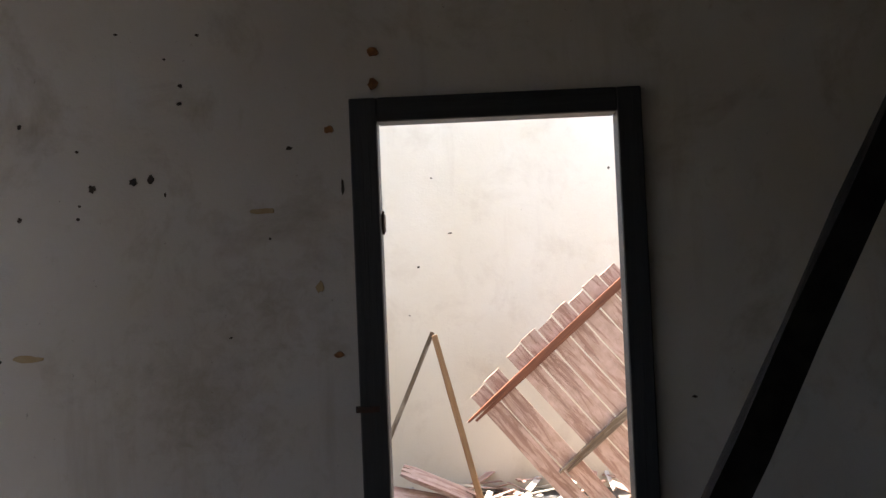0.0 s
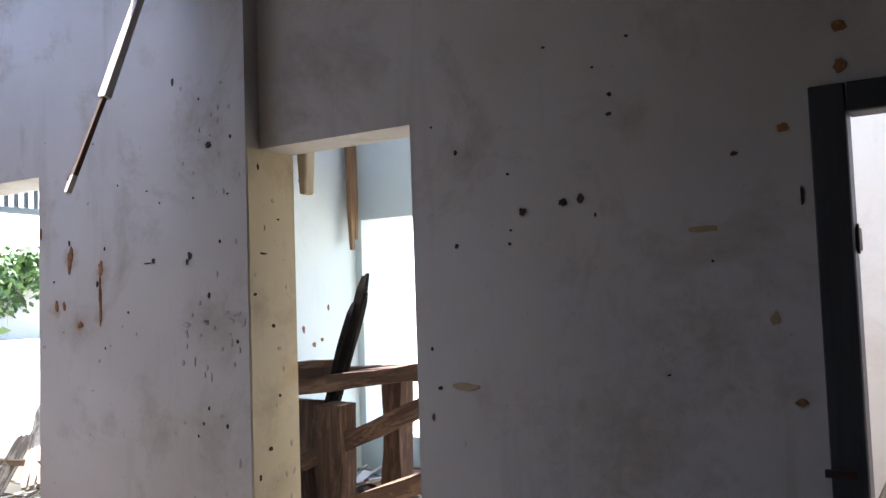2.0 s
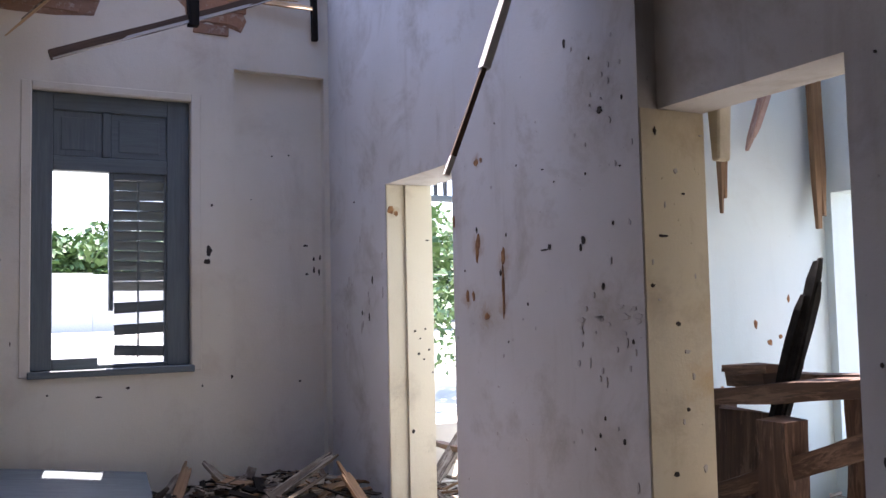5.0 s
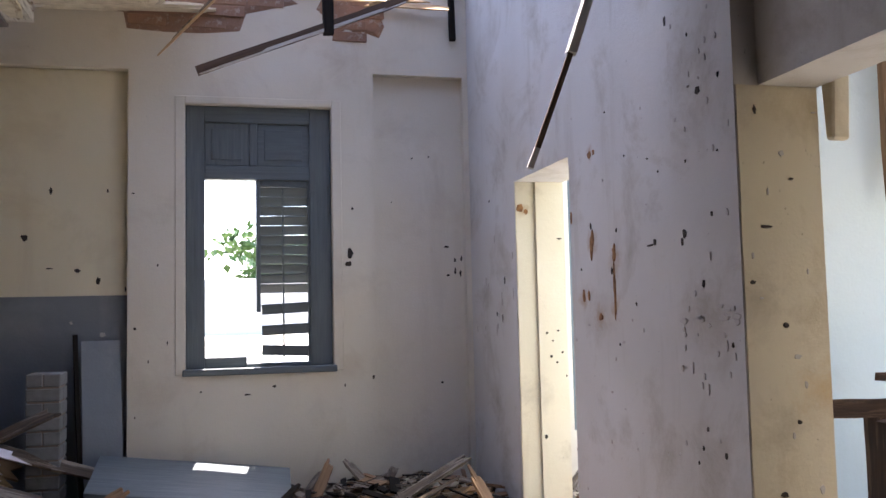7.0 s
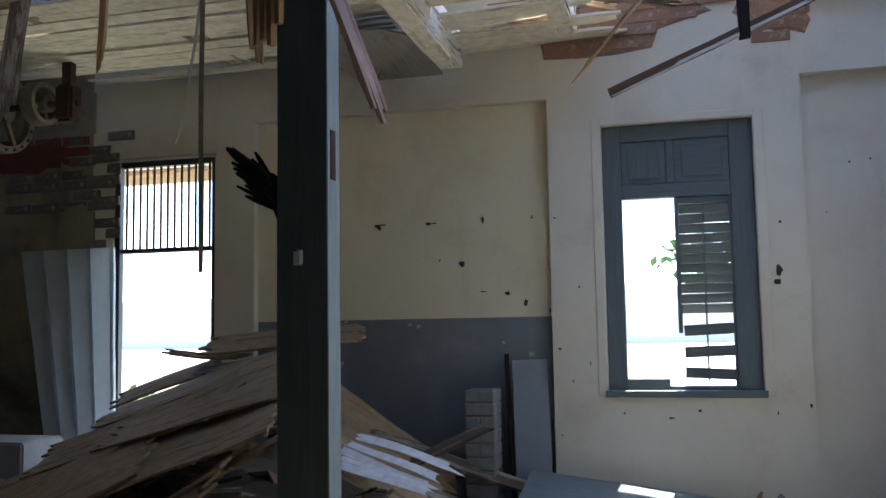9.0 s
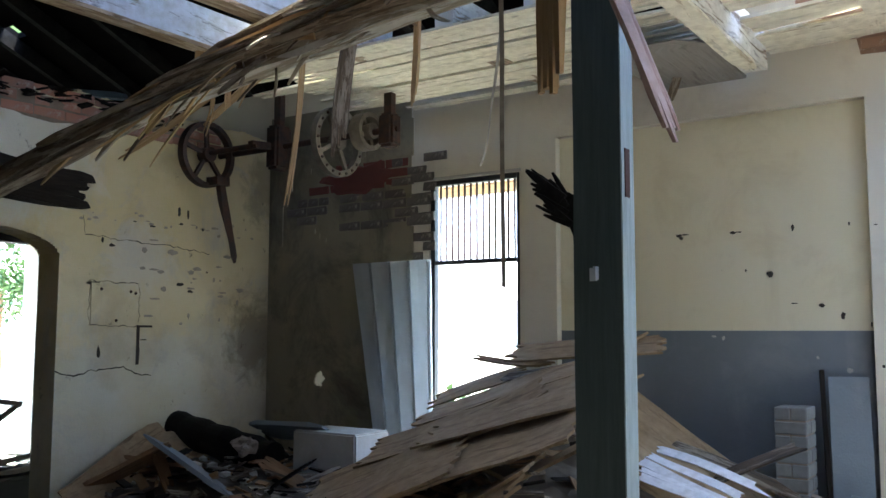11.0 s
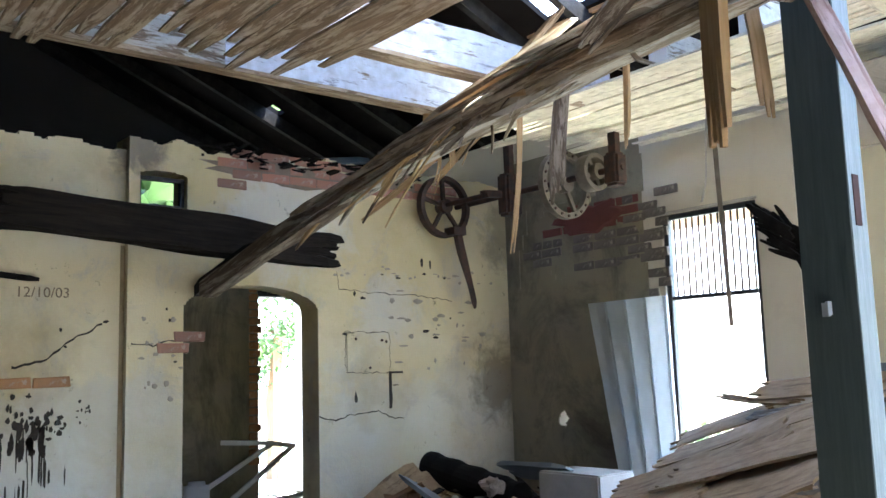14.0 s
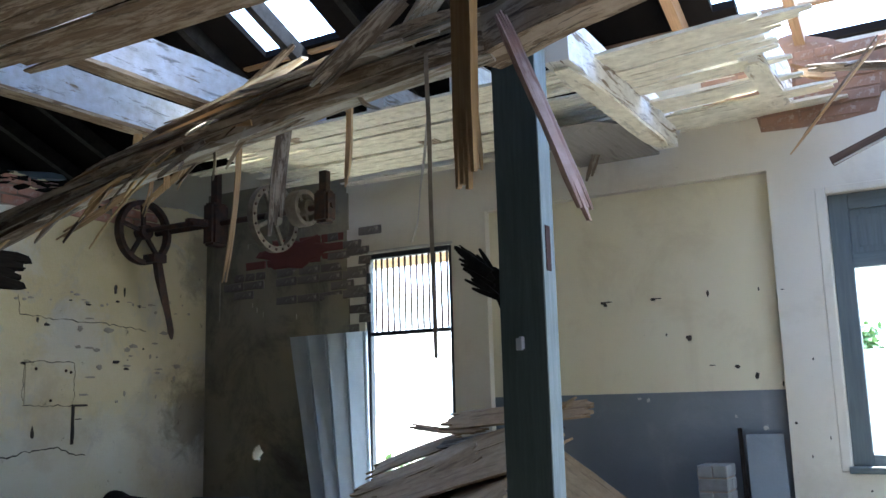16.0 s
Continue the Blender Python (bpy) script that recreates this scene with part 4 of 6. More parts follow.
for i in range(17):
    gap = i in (11, 13, 15)
    bm = bmesh.new()
    slab(bm, 2.128 if i < 11 else 2.135, 2.401, -0.004, 0.004, -0.03, 0.03, i * 1.3, 0)
    tilt = 38 if i < 11 else 12
    bmesh.ops.rotate(bm, verts=bm.verts[:], cent=(2.25, 0, 0), matrix=Matrix.Rotation(radians(tilt), 3, "X"))
    bmesh.ops.rotate(bm, verts=bm.verts[:], cent=(2.25, 0, 0), matrix=Matrix.Rotation(radians(rl.uniform(-1, 1) if i < 11 else rl.uniform(-4, 4)), 3, "Y"))
    bmesh.ops.translate(bm, verts=bm.verts[:], vec=(0, Y1 + 0.03, zz))
    if not gap:
        part("slat", bm, GREENWOOD, window_1)
    else:
        bm.free()
    zz -= 0.056 if i < 11 else 0.060

window_2 = thing("window_2", None, GREENWOOD, "barred window with its lower half open", "window", kind="structure")
Y2 = YN + 0.012
for x0, x1, z0, z1 in ((-1.46, -1.42, 0.95, 2.933), (-0.754, -0.724, 0.95, 2.933), (-1.42, -0.754, 2.895, 2.933), (-1.42, -0.754, 2.33, 2.36)):
    bar("window_frame", window_2, x0, x1, Y2, Y2 + 0.05, z0, z1, FRAMEWOOD)
bar("head_strip", window_2, -1.48, -0.71, YN - 0.006, Y2, 2.937, 2.957, STONE, "pale mortar strip")
for i in range(13):
    x = -1.385 + i * 0.0505
    bm = bmesh.new()
    bmesh.ops.create_cone(bm, cap_ends=True, segments=6, radius1=0.0085, radius2=0.0085, depth=0.545, matrix=Matrix.Translation((x, Y2 + 0.025, 2.628)))
    part("bar", bm, IRON, window_2)
window_3 = thing("window_3", None, GREENWOOD, "barred window of the side room", "window", kind="structure")
for x0, x1, z0, z1 in ((4.0, 4.05, 1.0, 2.64), (4.70, 4.75, 1.0, 2.64), (4.05, 4.70, 2.60, 2.64), (4.05, 4.70, 2.43, 2.47)):
    bar("window_frame", window_3, x0, x1, Y2, Y2 + 0.05, z0, z1, GREENWOOD)
for i in range(9):
    bar("bar", window_3, 4.10 + i * 0.07, 4.125 + i * 0.07, Y2 + 0.01, Y2 + 0.03, 2.47, 2.60, FRAMEWOOD, bev=0)
vent = thing("vent_window", None, FRAMEWOOD, "small dark wooden frame of the arched vent", "window frame")
for y0, y1, z0, z1 in ((3.46, 3.485, 2.98, 3.18), (3.745, 3.77, 2.98, 3.18), (3.485, 3.745, 2.98, 3.0), (3.485, 3.745, 3.155, 3.18)):
    bm = bmesh.new()
    box(bm, XW - 0.09, XW - 0.05, y0, y1, z0, z1)
    part("frame_bar", bm, FRAMEWOOD, vent)


# ---- main timbers ----
post = thing("timber_post", timber((0.747, 4.662, FLOOR), (0.747, 4.662, 3.40), 0.20, 0.125, 1, 1, seg=14, wob=0.004, seed=3), POSTPAINT, "dark green painted square timber post, standing in the room", "post")
bm = bmesh.new()
box(bm, 0.846, 0.856, 4.63, 4.675, 2.38, 2.57)
part("red_patch", bm, DARKRED, post, "rust-red patch of bare wood")
bm = bmesh.new()
box(bm, 0.72, 0.745, 4.585, 4.605, 2.055, 2.105)
box(bm, 0.742, 0.752, 4.57, 4.605, 2.06, 2.11)
part("bracket", bm, ZINC, post, "small bent metal bracket")
# thin pale slab paints the skylight onto the post's east face
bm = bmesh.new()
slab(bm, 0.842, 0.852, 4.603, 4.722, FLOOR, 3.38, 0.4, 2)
part("worn_side", bm, LITPAINT, post, "side face in a paler green, with its daylight painted in")
rs = random.Random(19)
for i in range(26):
    f = rs.random()
    base = Vector((0.66 - 0.085 * f, 4.60 + 0.08 * rs.random(), 2.27 + 0.17 * f + rs.uniform(-0.04, 0.04)))
    ang = radians(rs.uniform(18, 62))
    tip = base + Vector((-math.cos(ang), rs.uniform(-.15, .15), math.sin(ang))) * rs.uniform(0.10, 0.21)
    part("charred_splinter", timber(base, tip, rs.uniform(.008, .022), rs.uniform(.012, .026), 1, 1, 0, 0.03, 4, 0.008, seed=80 + i), CHAR, post)
part("charred_stub", timber((0.665, 4.64, 2.25), (0.60, 4.64, 2.40), 0.05, 0.07, 1, 1, 0, 0.05, 8, 0.016, seed=18), CHAR, post, "charred splintered stub")
girder = thing("broken_girder", None, GIRDERWOOD, "broken rotten ceiling girder sagging down to the arch", "beam")
GA, GB = Vector((-3.02, 3.85, 2.42)), Vector((0.75, 4.45, 3.33))
HUMP = 0.12


def on_girder(f, dy=0.0, dz=0.0):
    return GA + (GB - GA) * f + Vector((0, dy, dz + 4 * HUMP * f * (1 - f)))


def girder_piece(name, f0, f1, dy, dz, w, h, mat, label="", rag=(0.1, 0.1), nw=1, nh=1, wob=0.012, seed=1, lift=0.0):
    seg = max(6, int(34 * (f1 - f0)))
    return part(name, timber(on_girder(f0, dy, dz), on_girder(f1, dy, dz + lift), w, h, nw, nh, rag[0], rag[1], seg, wob, sag=-HUMP * (f1 - f0) ** 2, seed=seed), mat, girder, label)


girder_piece("heartwood", 0.40, 1.0, 0.0, 0.0, 0.11, 0.10, GIRDERWOOD, rag=(0.12, 0.1), seed=5, wob=0.014)
girder_piece("weathered_length", 0.02, 0.47, 0.0, 0.0, 0.108, 0.09, GREYBEAM, "dark weathered lower length", rag=(0.0, 0.3), seed=55, wob=0.014)
girder_piece("dark_edge", 0.03, 0.40, -0.004, -0.056, 0.10, 0.026, GREYBEAM, rag=(0.05, 0.25), seed=66, wob=0.012)
girder_piece("mouldy_edge", 0.36, 0.99, -0.004, -0.056, 0.105, 0.026, MOULDWOOD, "pale mouldy underside strip", seed=6, wob=0.012)
girder_piece("face_strip", 0.12, 0.55, -0.062, -0.03, 0.02, 0.032, GREYBEAM, rag=(0.2, 0.3), seed=7)
girder_piece("face_strip", 0.35, 0.98, -0.063, 0.012, 0.02, 0.042, GIRDERWOOD, rag=(0.3, 0.1), seed=8)
girder_piece("charred_end", -0.01, 0.17, 0.005, 0.035, 0.10, 0.075, CHAR, "charred lower end", rag=(0.06, 0.25), nw=1, seed=9, wob=0.02)
girder_piece("charred_end", -0.02, 0.09, 0.02, 0.075, 0.06, 0.04, CHAR, rag=(0.04, 0.15), seed=10, wob=0.02)
rg = random.Random(61)
for i, (f0, f1, dy, dz, h, lift) in enumerate(((0.40, 0.99, 0.03, 0.055, 0.02, 0.03), (0.46, 0.98, -0.02, 0.065, 0.025, 0.05), (0.50, 0.99, 0.04, 0.09, 0.028, 0.09), (0.42, 0.80, -0.045, 0.06, 0.014, 0.05), (0.55, 0.97, -0.04, 0.10, 0.035, 0.08),
                                               (0.48, 0.72, 0.0, 0.10, 0.016, 0.10), (0.55, 0.9, -0.07, 0.05, 0.014, 0.03))):
    girder_piece("split_layer", f0, f1, dy, dz, rg.uniform(0.03, 0.07), h, (GIRDERWOOD, MOULDWOOD, GREYBEAM, RAWWOOD)[i % 4], rag=(0.35, 0.15), nw=1, wob=0.018, seed=62 + i, lift=lift)
for i, (f, ln, drop, mat) in enumerate(((0.46, 0.75, 0.30, RAWWOOD), (0.60, 0.6, 0.16, GREYBEAM), (0.50, 0.5, 0.26, MOULDWOOD), (0.70, 0.55, 0.10, RAWWOOD), (0.56, 0.42, 0.22, RAWWOOD))):
    p = on_girder(f, -0.06, -0.02)
    part("torn_strand", timber(p, p + Vector((-ln, -0.05, -drop)), 0.012, 0.034, 1, 1, 0.0, 0.1, 8, 0.01, sag=-0.05, seed=90 + i), mat, girder)
thing("girder_end", timber((0.66, 4.5, 3.37), (2.1, 4.0, 3.44), 0.18, 0.2, 1, 1, 0.0, 0.0, 10, 0.02, seed=56), GIRDERWOOD, "weathered girder end resting on the post", "beam")
thing("charred_lintel_beam", timber((-2.70, 2.58, 2.835), (-2.70, 4.58, 2.708), 0.20, 0.215, 4, 4, 0.10, 0.09, 22, 0.022, seed=6), BLACKWOOD, "blackened burnt beam hanging before the arch wall", "beam")
# near length dirty; the far length's blue-white paint also carries the skylight
joist = thing("ceiling_joist", None, SKYLITJOIST, "white painted ceiling joist, its near length brown with dirt", "joist", "ceiling joists")
part("dirty_length", timber((-1.75, 0.6, 3.58), (-1.75, 3.38, 3.58), 0.12, 0.22, 1, 1, 0.0, 0.0, 16, 0.010, seed=20), DIRTYJOIST, joist, "brown dirty length with little paint left")
part("painted_length", timber((-1.75, 3.38, 3.58), (-1.75, 5.4, 3.58), 0.12, 0.22, 1, 1, 0.0, 0.0, 10, 0.008, seed=29), SKYLITJOIST, joist, "flaking white painted length, tinted blue for the skylight")
part("bottom_strip", timber((-1.735, 1.5, 3.463), (-1.735, 5.3, 3.463), 0.10, 0.022, 1, 1, 0.1, 0.2, 12, 0.008, seed=30), TANBOARD, joist, "bare edge strip")
for i, (x, y0, y1) in enumerate(((-1.10, 2.6, 5.6), (-0.45, 5.3, 6.5), (0.1, 5.3, 6.5), (0.89, 4.74, 6.42), (1.55, 5.6, 6.5), (1.43, 1.5, 4.2))):
    ob = thing("ceiling_joist", timber((x, y0, 3.58 if i != 3 else 3.42), (x, y1, 3.58 if i != 3 else 3.42), 0.12, 0.22, 1, 1, 0.0, 0.0, 14, 0.012, seed=21 + i), SKYLITJOIST if i == 0 else WHITEWOOD, "white painted ceiling joist with peeling paint", "joist", "ceiling joists")
    part("bottom_strip", timber((x, y0 + 0.1, 3.463 if i != 3 else 3.303), (x, y1 - 0.1, 3.463 if i != 3 else 3.303), 0.115, 0.02, 1, 1, 0.05, 0.1, 10, 0.006, seed=40 + i), TANBOARD if i < 2 else CEILBOARD, ob, "edge strip nailed under the joist")

def piece(name, a, b, w, t, mat, label, cat="plank", group="", nw=3, ra=0.04, rg=0.08, roll=0.0, seed=0, sag=0.0, bend=0.0):
    return thing(name, timber(a, b, w, t, nw, 1, ra, rg, 7, 0.006, roll, sag, seed, bend), mat, label, cat, group)


# ---- ceiling boards ----
rb = random.Random(12)


def board_row(x0, x1, y0, y1, z, width, label, mat, tilt=0.0, miss=0.0, rag=(0.1, 0.1), seed=0, cat="ceiling board", group="ceiling boards"):
    """Boards along x under the joists, one beside the other."""
    y = y0
    i = 0
    while y < y1:
        if rb.random() >= miss:
            dx0, dx1 = rb.uniform(-1, 1) * rag[0], rb.uniform(-1, 1) * rag[1]
            dz = rb.uniform(-0.012, 0.012)
            thing("ceiling_board", timber((x0 + dx0, y, z + dz), (x1 + dx1, y + rb.uniform(-1, 1) * (0.02 if miss else 0.003), z + dz + tilt), width - (0.008 if miss > 0.06 else 0.002), 0.016, 2, 1, rag[0], rag[1], 8, 0.0025, seed=seed + i), mat, label, cat, group)
        y += width
        i += 1


board_row(-1.75, 0.72, 5.25, 6.58, 3.46, 0.125, "peeling cream painted ceiling board above the barred window", CEILBOARD, 0, 0.05, (0.22, 0.06), 300)
board_row(0.90, 1.62, 5.15, 6.55, 3.45, 0.14, "peeling cream painted ceiling board near the post", CEILBOARD, 0.03, 0.06, (0.03, 0.20), 330)
board_row(-1.30, 0.6, 2.80, 3.86, 3.445, 0.155, "weathered tan ceiling board hanging over the room", TANBOARD, 0, 0.17, (0.26, 0.12), 360)
board_row(-1.70, 0.3, 2.3, 2.75, 3.445, 0.15, "weathered tan ceiling board hanging over the room", TANBOARD, 0, 0.2, (0.1, 0.1), 380)

# added out of view, to keep light from the roof holes off the south end
board_row(-1.95, 3.4, YS + 0.17, 2.2, 3.50, 0.34, "unseen ceiling board added to block light from the roof holes", DARKWOOD, 0, 0.0, (0.0, 0.0), 395)
board_row(1.62, 3.34, 2.36, 4.1, 3.50, 0.34, "unseen ceiling board added to block light from the roof holes", DARKWOOD, 0, 0.0, (0.0, 0.0), 396)

piece("ceiling_panel", (0.54, 5.72, 3.335), (0.54, 6.56, 3.325), 0.52, 0.016, PALEGREY, "dull grey ceiling panel between the post and the wall", "panel", "", 1, 0.03, 0.0, 0, 398)

# ---- hanging and broken pieces ----


piece("hanging_plank", (1.435, 2.93, 3.45), (1.415, 2.93, 2.366), 0.088, 0.02, RAWWOOD, "freshly split raw plank hanging from the ceiling", group="hanging planks", nw=4, rg=0.05, roll=32, seed=400)
piece("hanging_plank", (0.86, 4.28, 3.36), (1.12, 4.30, 2.66), 0.075, 0.022, PINKWOOD, "pinkish splintered plank hanging beside the post", group="hanging planks", nw=4, rg=0.16, roll=25, seed=401)
for i, (u0, z0, u1, z1, w, mat) in enumerate(((-1.75, 3.5, -1.79, 3.24, .05, RAWWOOD), (-0.90, 3.22, -1.0, 2.58, .028, RAWWOOD), (-0.54, 3.3, -0.63, 2.80, .075, GREYBEAM), (-0.14, 3.25, -0.16, 2.95, .06, RAWWOOD), (0.50, 3.12, 0.56, 2.9, .06, RAWWOOD),
                                              (-0.75, 3.22, -1.45, 2.98, .04, RAWWOOD), (-1.2, 3.15, -2.1, 2.88, .035, RAWWOOD), (-1.38, 3.14, -1.42, 2.96, .02, RAWWOOD), (-1.15, 3.18, -1.22, 3.0, .03, RAWWOOD), (-1.05, 3.2, -1.1, 3.05, .02, RAWWOOD))):
    piece("hanging_splinter", (u0, 4.72 - 0.03 * i, max(z0 + 0.1, 3.44) if i < 5 else z0 + 0.05), (u1, 4.72 - 0.03 * i, z1), w, 0.014, mat, "splintered wood strip hanging from the broken girder", "splinter", "hanging splinters", 3, 0.02, 0.09, 30, 420 + i, 0, rb.uniform(-.03, .03))
for i in range(22):
    f = rb.uniform(0.42, 0.97)
    a = on_girder(f, rb.uniform(-0.06, 0.03), rb.uniform(-0.05, 0.09))
    d = Vector((rb.uniform(-0.45, 0.15), rb.uniform(-0.1, 0.06), rb.uniform(-0.2, 0.06)))
    piece("hanging_splinter", a, a + d, rb.uniform(.008, .022), 0.007, rb.choice((RAWWOOD, GREYBEAM, MOULDWOOD, GIRDERWOOD)), "thin torn splinter of the broken girder", "splinter", "hanging splinters", 1, 0.03, 0.08, rb.uniform(0, 90), 450 + i, 0, rb.uniform(-.04, .04))
for i, (a, b, w) in enumerate((((-0.45, 4.2, 3.26), (0.4, 4.3, 3.36), .11), ((0.05, 4.15, 3.22), (0.42, 4.2, 3.5), .10), ((-0.8, 4.3, 3.2), (-0.3, 4.35, 3.5), .04), ((-1.2, 4.6, 3.42), (0.5, 4.6, 3.47), .09), ((-0.4, 4.9, 3.44), (0.74, 4.67, 3.41), .08), ((0.3, 4.5, 3.52), (1.5, 3.4, 3.50), .12), ((-0.2, 3.9, 3.55), (1.4, 3.9, 3.57), .12))):
    piece("broken_board", a, b, w, 0.02, rb.choice((GREYBEAM, MOULDWOOD)), "splintered ceiling board caught on the girder", "board", "broken boards", 4, 0.15, 0.15, rb.uniform(-25, 25), 480 + i)
bm = timber((0.49, 4.31, 3.30), (0.28, 4.68, 2.05), 0.018, 0.018, 1, 1, seg=10, wob=0.004, seed=490)
thing("hanging_conduit", bm, PALEIRON, "thin grey conduit hanging before the barred window", "conduit")
bm = timber((0.45, 4.4, 3.12), (0.02, 4.9, 2.62), 0.008, 0.004, 1, 1, seg=12, wob=0.02, seed=491, sag=0.06)
thing("hanging_strap", bm, STONE, "pale torn strap dangling before the barred window", "strap")
rf = random.Random(71)
for i in range(9):
    f = rf.uniform(0.52, 0.64)
    a = on_girder(f, -0.07, rf.uniform(-0.05, 0.01))
    ln = rf.uniform(0.18, 0.62)
    part("torn_strand", timber(a, a + Vector((-ln, rf.uniform(-0.06, 0.02), -ln * rf.uniform(0.42, 0.75))), rf.uniform(0.006, 0.012), rf.uniform(0.008, 0.026), 1, 1, 0.0, 0.08, 8, 0.006, sag=-rf.uniform(0.0, 0.06), seed=900 + i), rf.choice((STRAW, STRAW, TANBOARD, GREYBEAM)), girder)
# north-east corner: battens and laths under the torn ceiling
piece("hanging_batten", (1.785, 6.40, 3.08), (2.95, 6.30, 3.52), 0.05, 0.04, DARKWOOD, "loose ceiling batten slanting down over the shuttered window", "batten", "loose battens", 2, 0.0, 0.1, 0, 500)
# pale strip stands for light caught on the batten's lower face
piece("batten_strip", (1.80, 6.385, 3.065), (2.93, 6.285, 3.497), 0.022, 0.014, PALEWOOD, "pale strip painting the light on the slanting batten's lower face", "batten", "loose battens", 1, 0.0, 0.06, 0, 509)
piece("batten_stub", (2.49, 6.33, 4.07), (2.50, 6.33, 3.30), 0.06, 0.05, BLACKWOOD, "dark batten stub hanging from the eaves", "batten", "loose battens", 1, 0, 0, 0, 501)
piece("hanging_lath", (1.60, 6.40, 3.18), (2.1, 6.25, 3.66), 0.022, 0.01, RAWWOOD, "splintered lath sticking out of the torn ceiling", "lath", "loose laths", 2, 0.04, 0.05, 20, 502)
piece("hanging_lath", (1.66, 6.42, 3.26), (2.05, 6.3, 3.66), 0.02, 0.01, GREYBEAM, "splintered lath sticking out of the torn ceiling", "lath", "loose laths", 2, 0.04, 0.05, 20, 503)
piece("hanging_lath", (0.55, 6.3, 3.50), (0.42, 6.35, 3.20), 0.05, 0.01, GREYBEAM, "frayed lath bundle hanging by the panel", "lath", "loose laths", 2, 0.02, 0.05, 20, 504)
piece("wall_cleat", (3.27, 6.57, 3.75), (3.28, 6.57, 3.38), 0.035, 0.03, BLACKWOOD, "dark cleat in the corner below the eaves", "cleat", "", 1, 0, 0, 0, 505)
# the pale upper length and tip paint sunlight onto a dark stick
stick = thing("hanging_stick", None, DARKWOOD, "long thin dark stick leaning on the whitewashed wall, with sunlight painted on", "stick")
part("bare_length", timber((3.03, 4.10, 2.58), (2.905, 4.127, 2.24), 0.02, 0.018, 1, 1, 0, 0, 5, 0.004, seed=506), DARKWOOD, stick)
part("white_length", timber((3.37, 4.03, 3.55), (3.025, 4.10, 2.565), 0.05, 0.03, 1, 1, 0, 0, 7, 0.005, seed=507), PALEWOOD, stick, "upper length, pale for the sunlight on it")
part("white_tip", timber((2.91, 4.126, 2.255), (2.885, 4.131, 2.19), 0.022, 0.019, 1, 1, 0, 0, 2, 0.002, seed=508), PALEWOOD, stick)
for i in range(16):
    a = Vector((rb.uniform(1.3, 3.1), rb.uniform(6.52, 6.58), rb.uniform(3.55, 3.75)))
    d = Vector((rb.uniform(-.5, .5), rb.uniform(-.3, 0), rb.uniform(-.12, .1)))
    piece("hanging_lath", a, a + d, rb.uniform(.02, .05), 0.01, rb.choice((GREYBEAM, BROWNWOOD, RAWWOOD)), "broken lath under the torn eaves", "lath", "loose laths", 2, 0.03, 0.04, rb.uniform(0, 90), 510 + i)
# dark leaning pole close to the whitewashed wall
thing("leaning_pole", timber((2.60, 1.225, FLOOR), (2.60, -0.54, 3.5), 0.05, 0.088, 1, 1, seg=12, wob=0.012, seed=530), CHAR, "charred pole leaning in the dark room", "pole")

# ---- line shaft with pulleys in the corner ----


def wheel(parent, c, r, wid, spokes, rim, mat, holes=False):
    """A spoked belt pulley with its axle along x."""
    bm = bmesh.new()
    n = 40
    prof = [(-wid / 2, r), (wid / 2, r), (wid / 2, r - rim), (-wid / 2, r - rim)]
    rings = []
    for i in range(n):
        t = 2 * math.pi * i / n
        rings.append([bm.verts.new((c[0] + x, c[1] + q * math.cos(t), c[2] + q * math.sin(t))) for x, q in prof])
    for i in range(n):
        a, b = rings[i], rings[(i + 1) % n]
        for k in range(4):
            bm.faces.new((a[k], b[k], b[(k + 1) % 4], a[(k + 1) % 4]))
    bmesh.ops.bevel(bm, geom=[e for e in bm.edges if e.calc_face_angle(0) > 1], offset=0.004, segments=1, affect="EDGES")
    rim_part = part("rim", bm, mat, parent)
    for i in range(20 if holes else 0):
        t = 2 * math.pi * i / 20
        bm = bmesh.new()
        bmesh.ops.create_cone(bm, cap_ends=True, segments=8, radius1=0.011, radius2=0.009, depth=0.012, matrix=Matrix.Translation((c[0] + wid / 2 + 0.003, c[1] + (r - rim / 2) * math.cos(t), c[2] + (r - rim / 2) * math.sin(t))) @ Matrix.Rotation(radians(90), 4, "Y"))
        part("rivet", bm, IRON, rim_part)
    for i in range(spokes):
        t = 2 * math.pi * (i + 0.3) / spokes
        d = Vector((0, math.cos(t), math.sin(t)))
        part("spoke", timber(Vector(c) + d * 0.03, Vector(c) + d * (r - rim * 0.5), wid * 0.45, 0.028, 1, 1, seg=3, wob=0.002, seed=i), mat, parent)
    bm = bmesh.new()
    bmesh.ops.create_cone(bm, cap_ends=True, segments=18, radius1=0.055, radius2=0.055, depth=wid * 1.5, matrix=Matrix.Translation(c) @ Matrix.Rotation(radians(90), 4, "Y"))
    part("hub", bm, mat, parent)


shaft = thing("line_shaft", None, IRON, "rusty line shaft with belt pulleys hung under the ceiling", "line shaft")
bm = bmesh.new()
bmesh.ops.create_cone(bm, cap_ends=True, segments=14, radius1=0.022, radius2=0.022, depth=1.75, matrix=Matrix.Translation((-2.2, 6.05, 3.2)) @ Matrix.Rotation(radians(90), 4, "Y"))
part("axle", bm, IRON, shaft)
wheel(shaft, (-2.92, 5.81, 3.16), 0.245, 0.06, 5, 0.035, IRON)
wheel(shaft, (-1.86, 6.05, 3.17), 0.245, 0.05, 4, 0.042, PALEIRON, True)
wheel(shaft, (-1.60, 6.05, 3.21), 0.13, 0.09, 4, 0.03, PALEIRON)
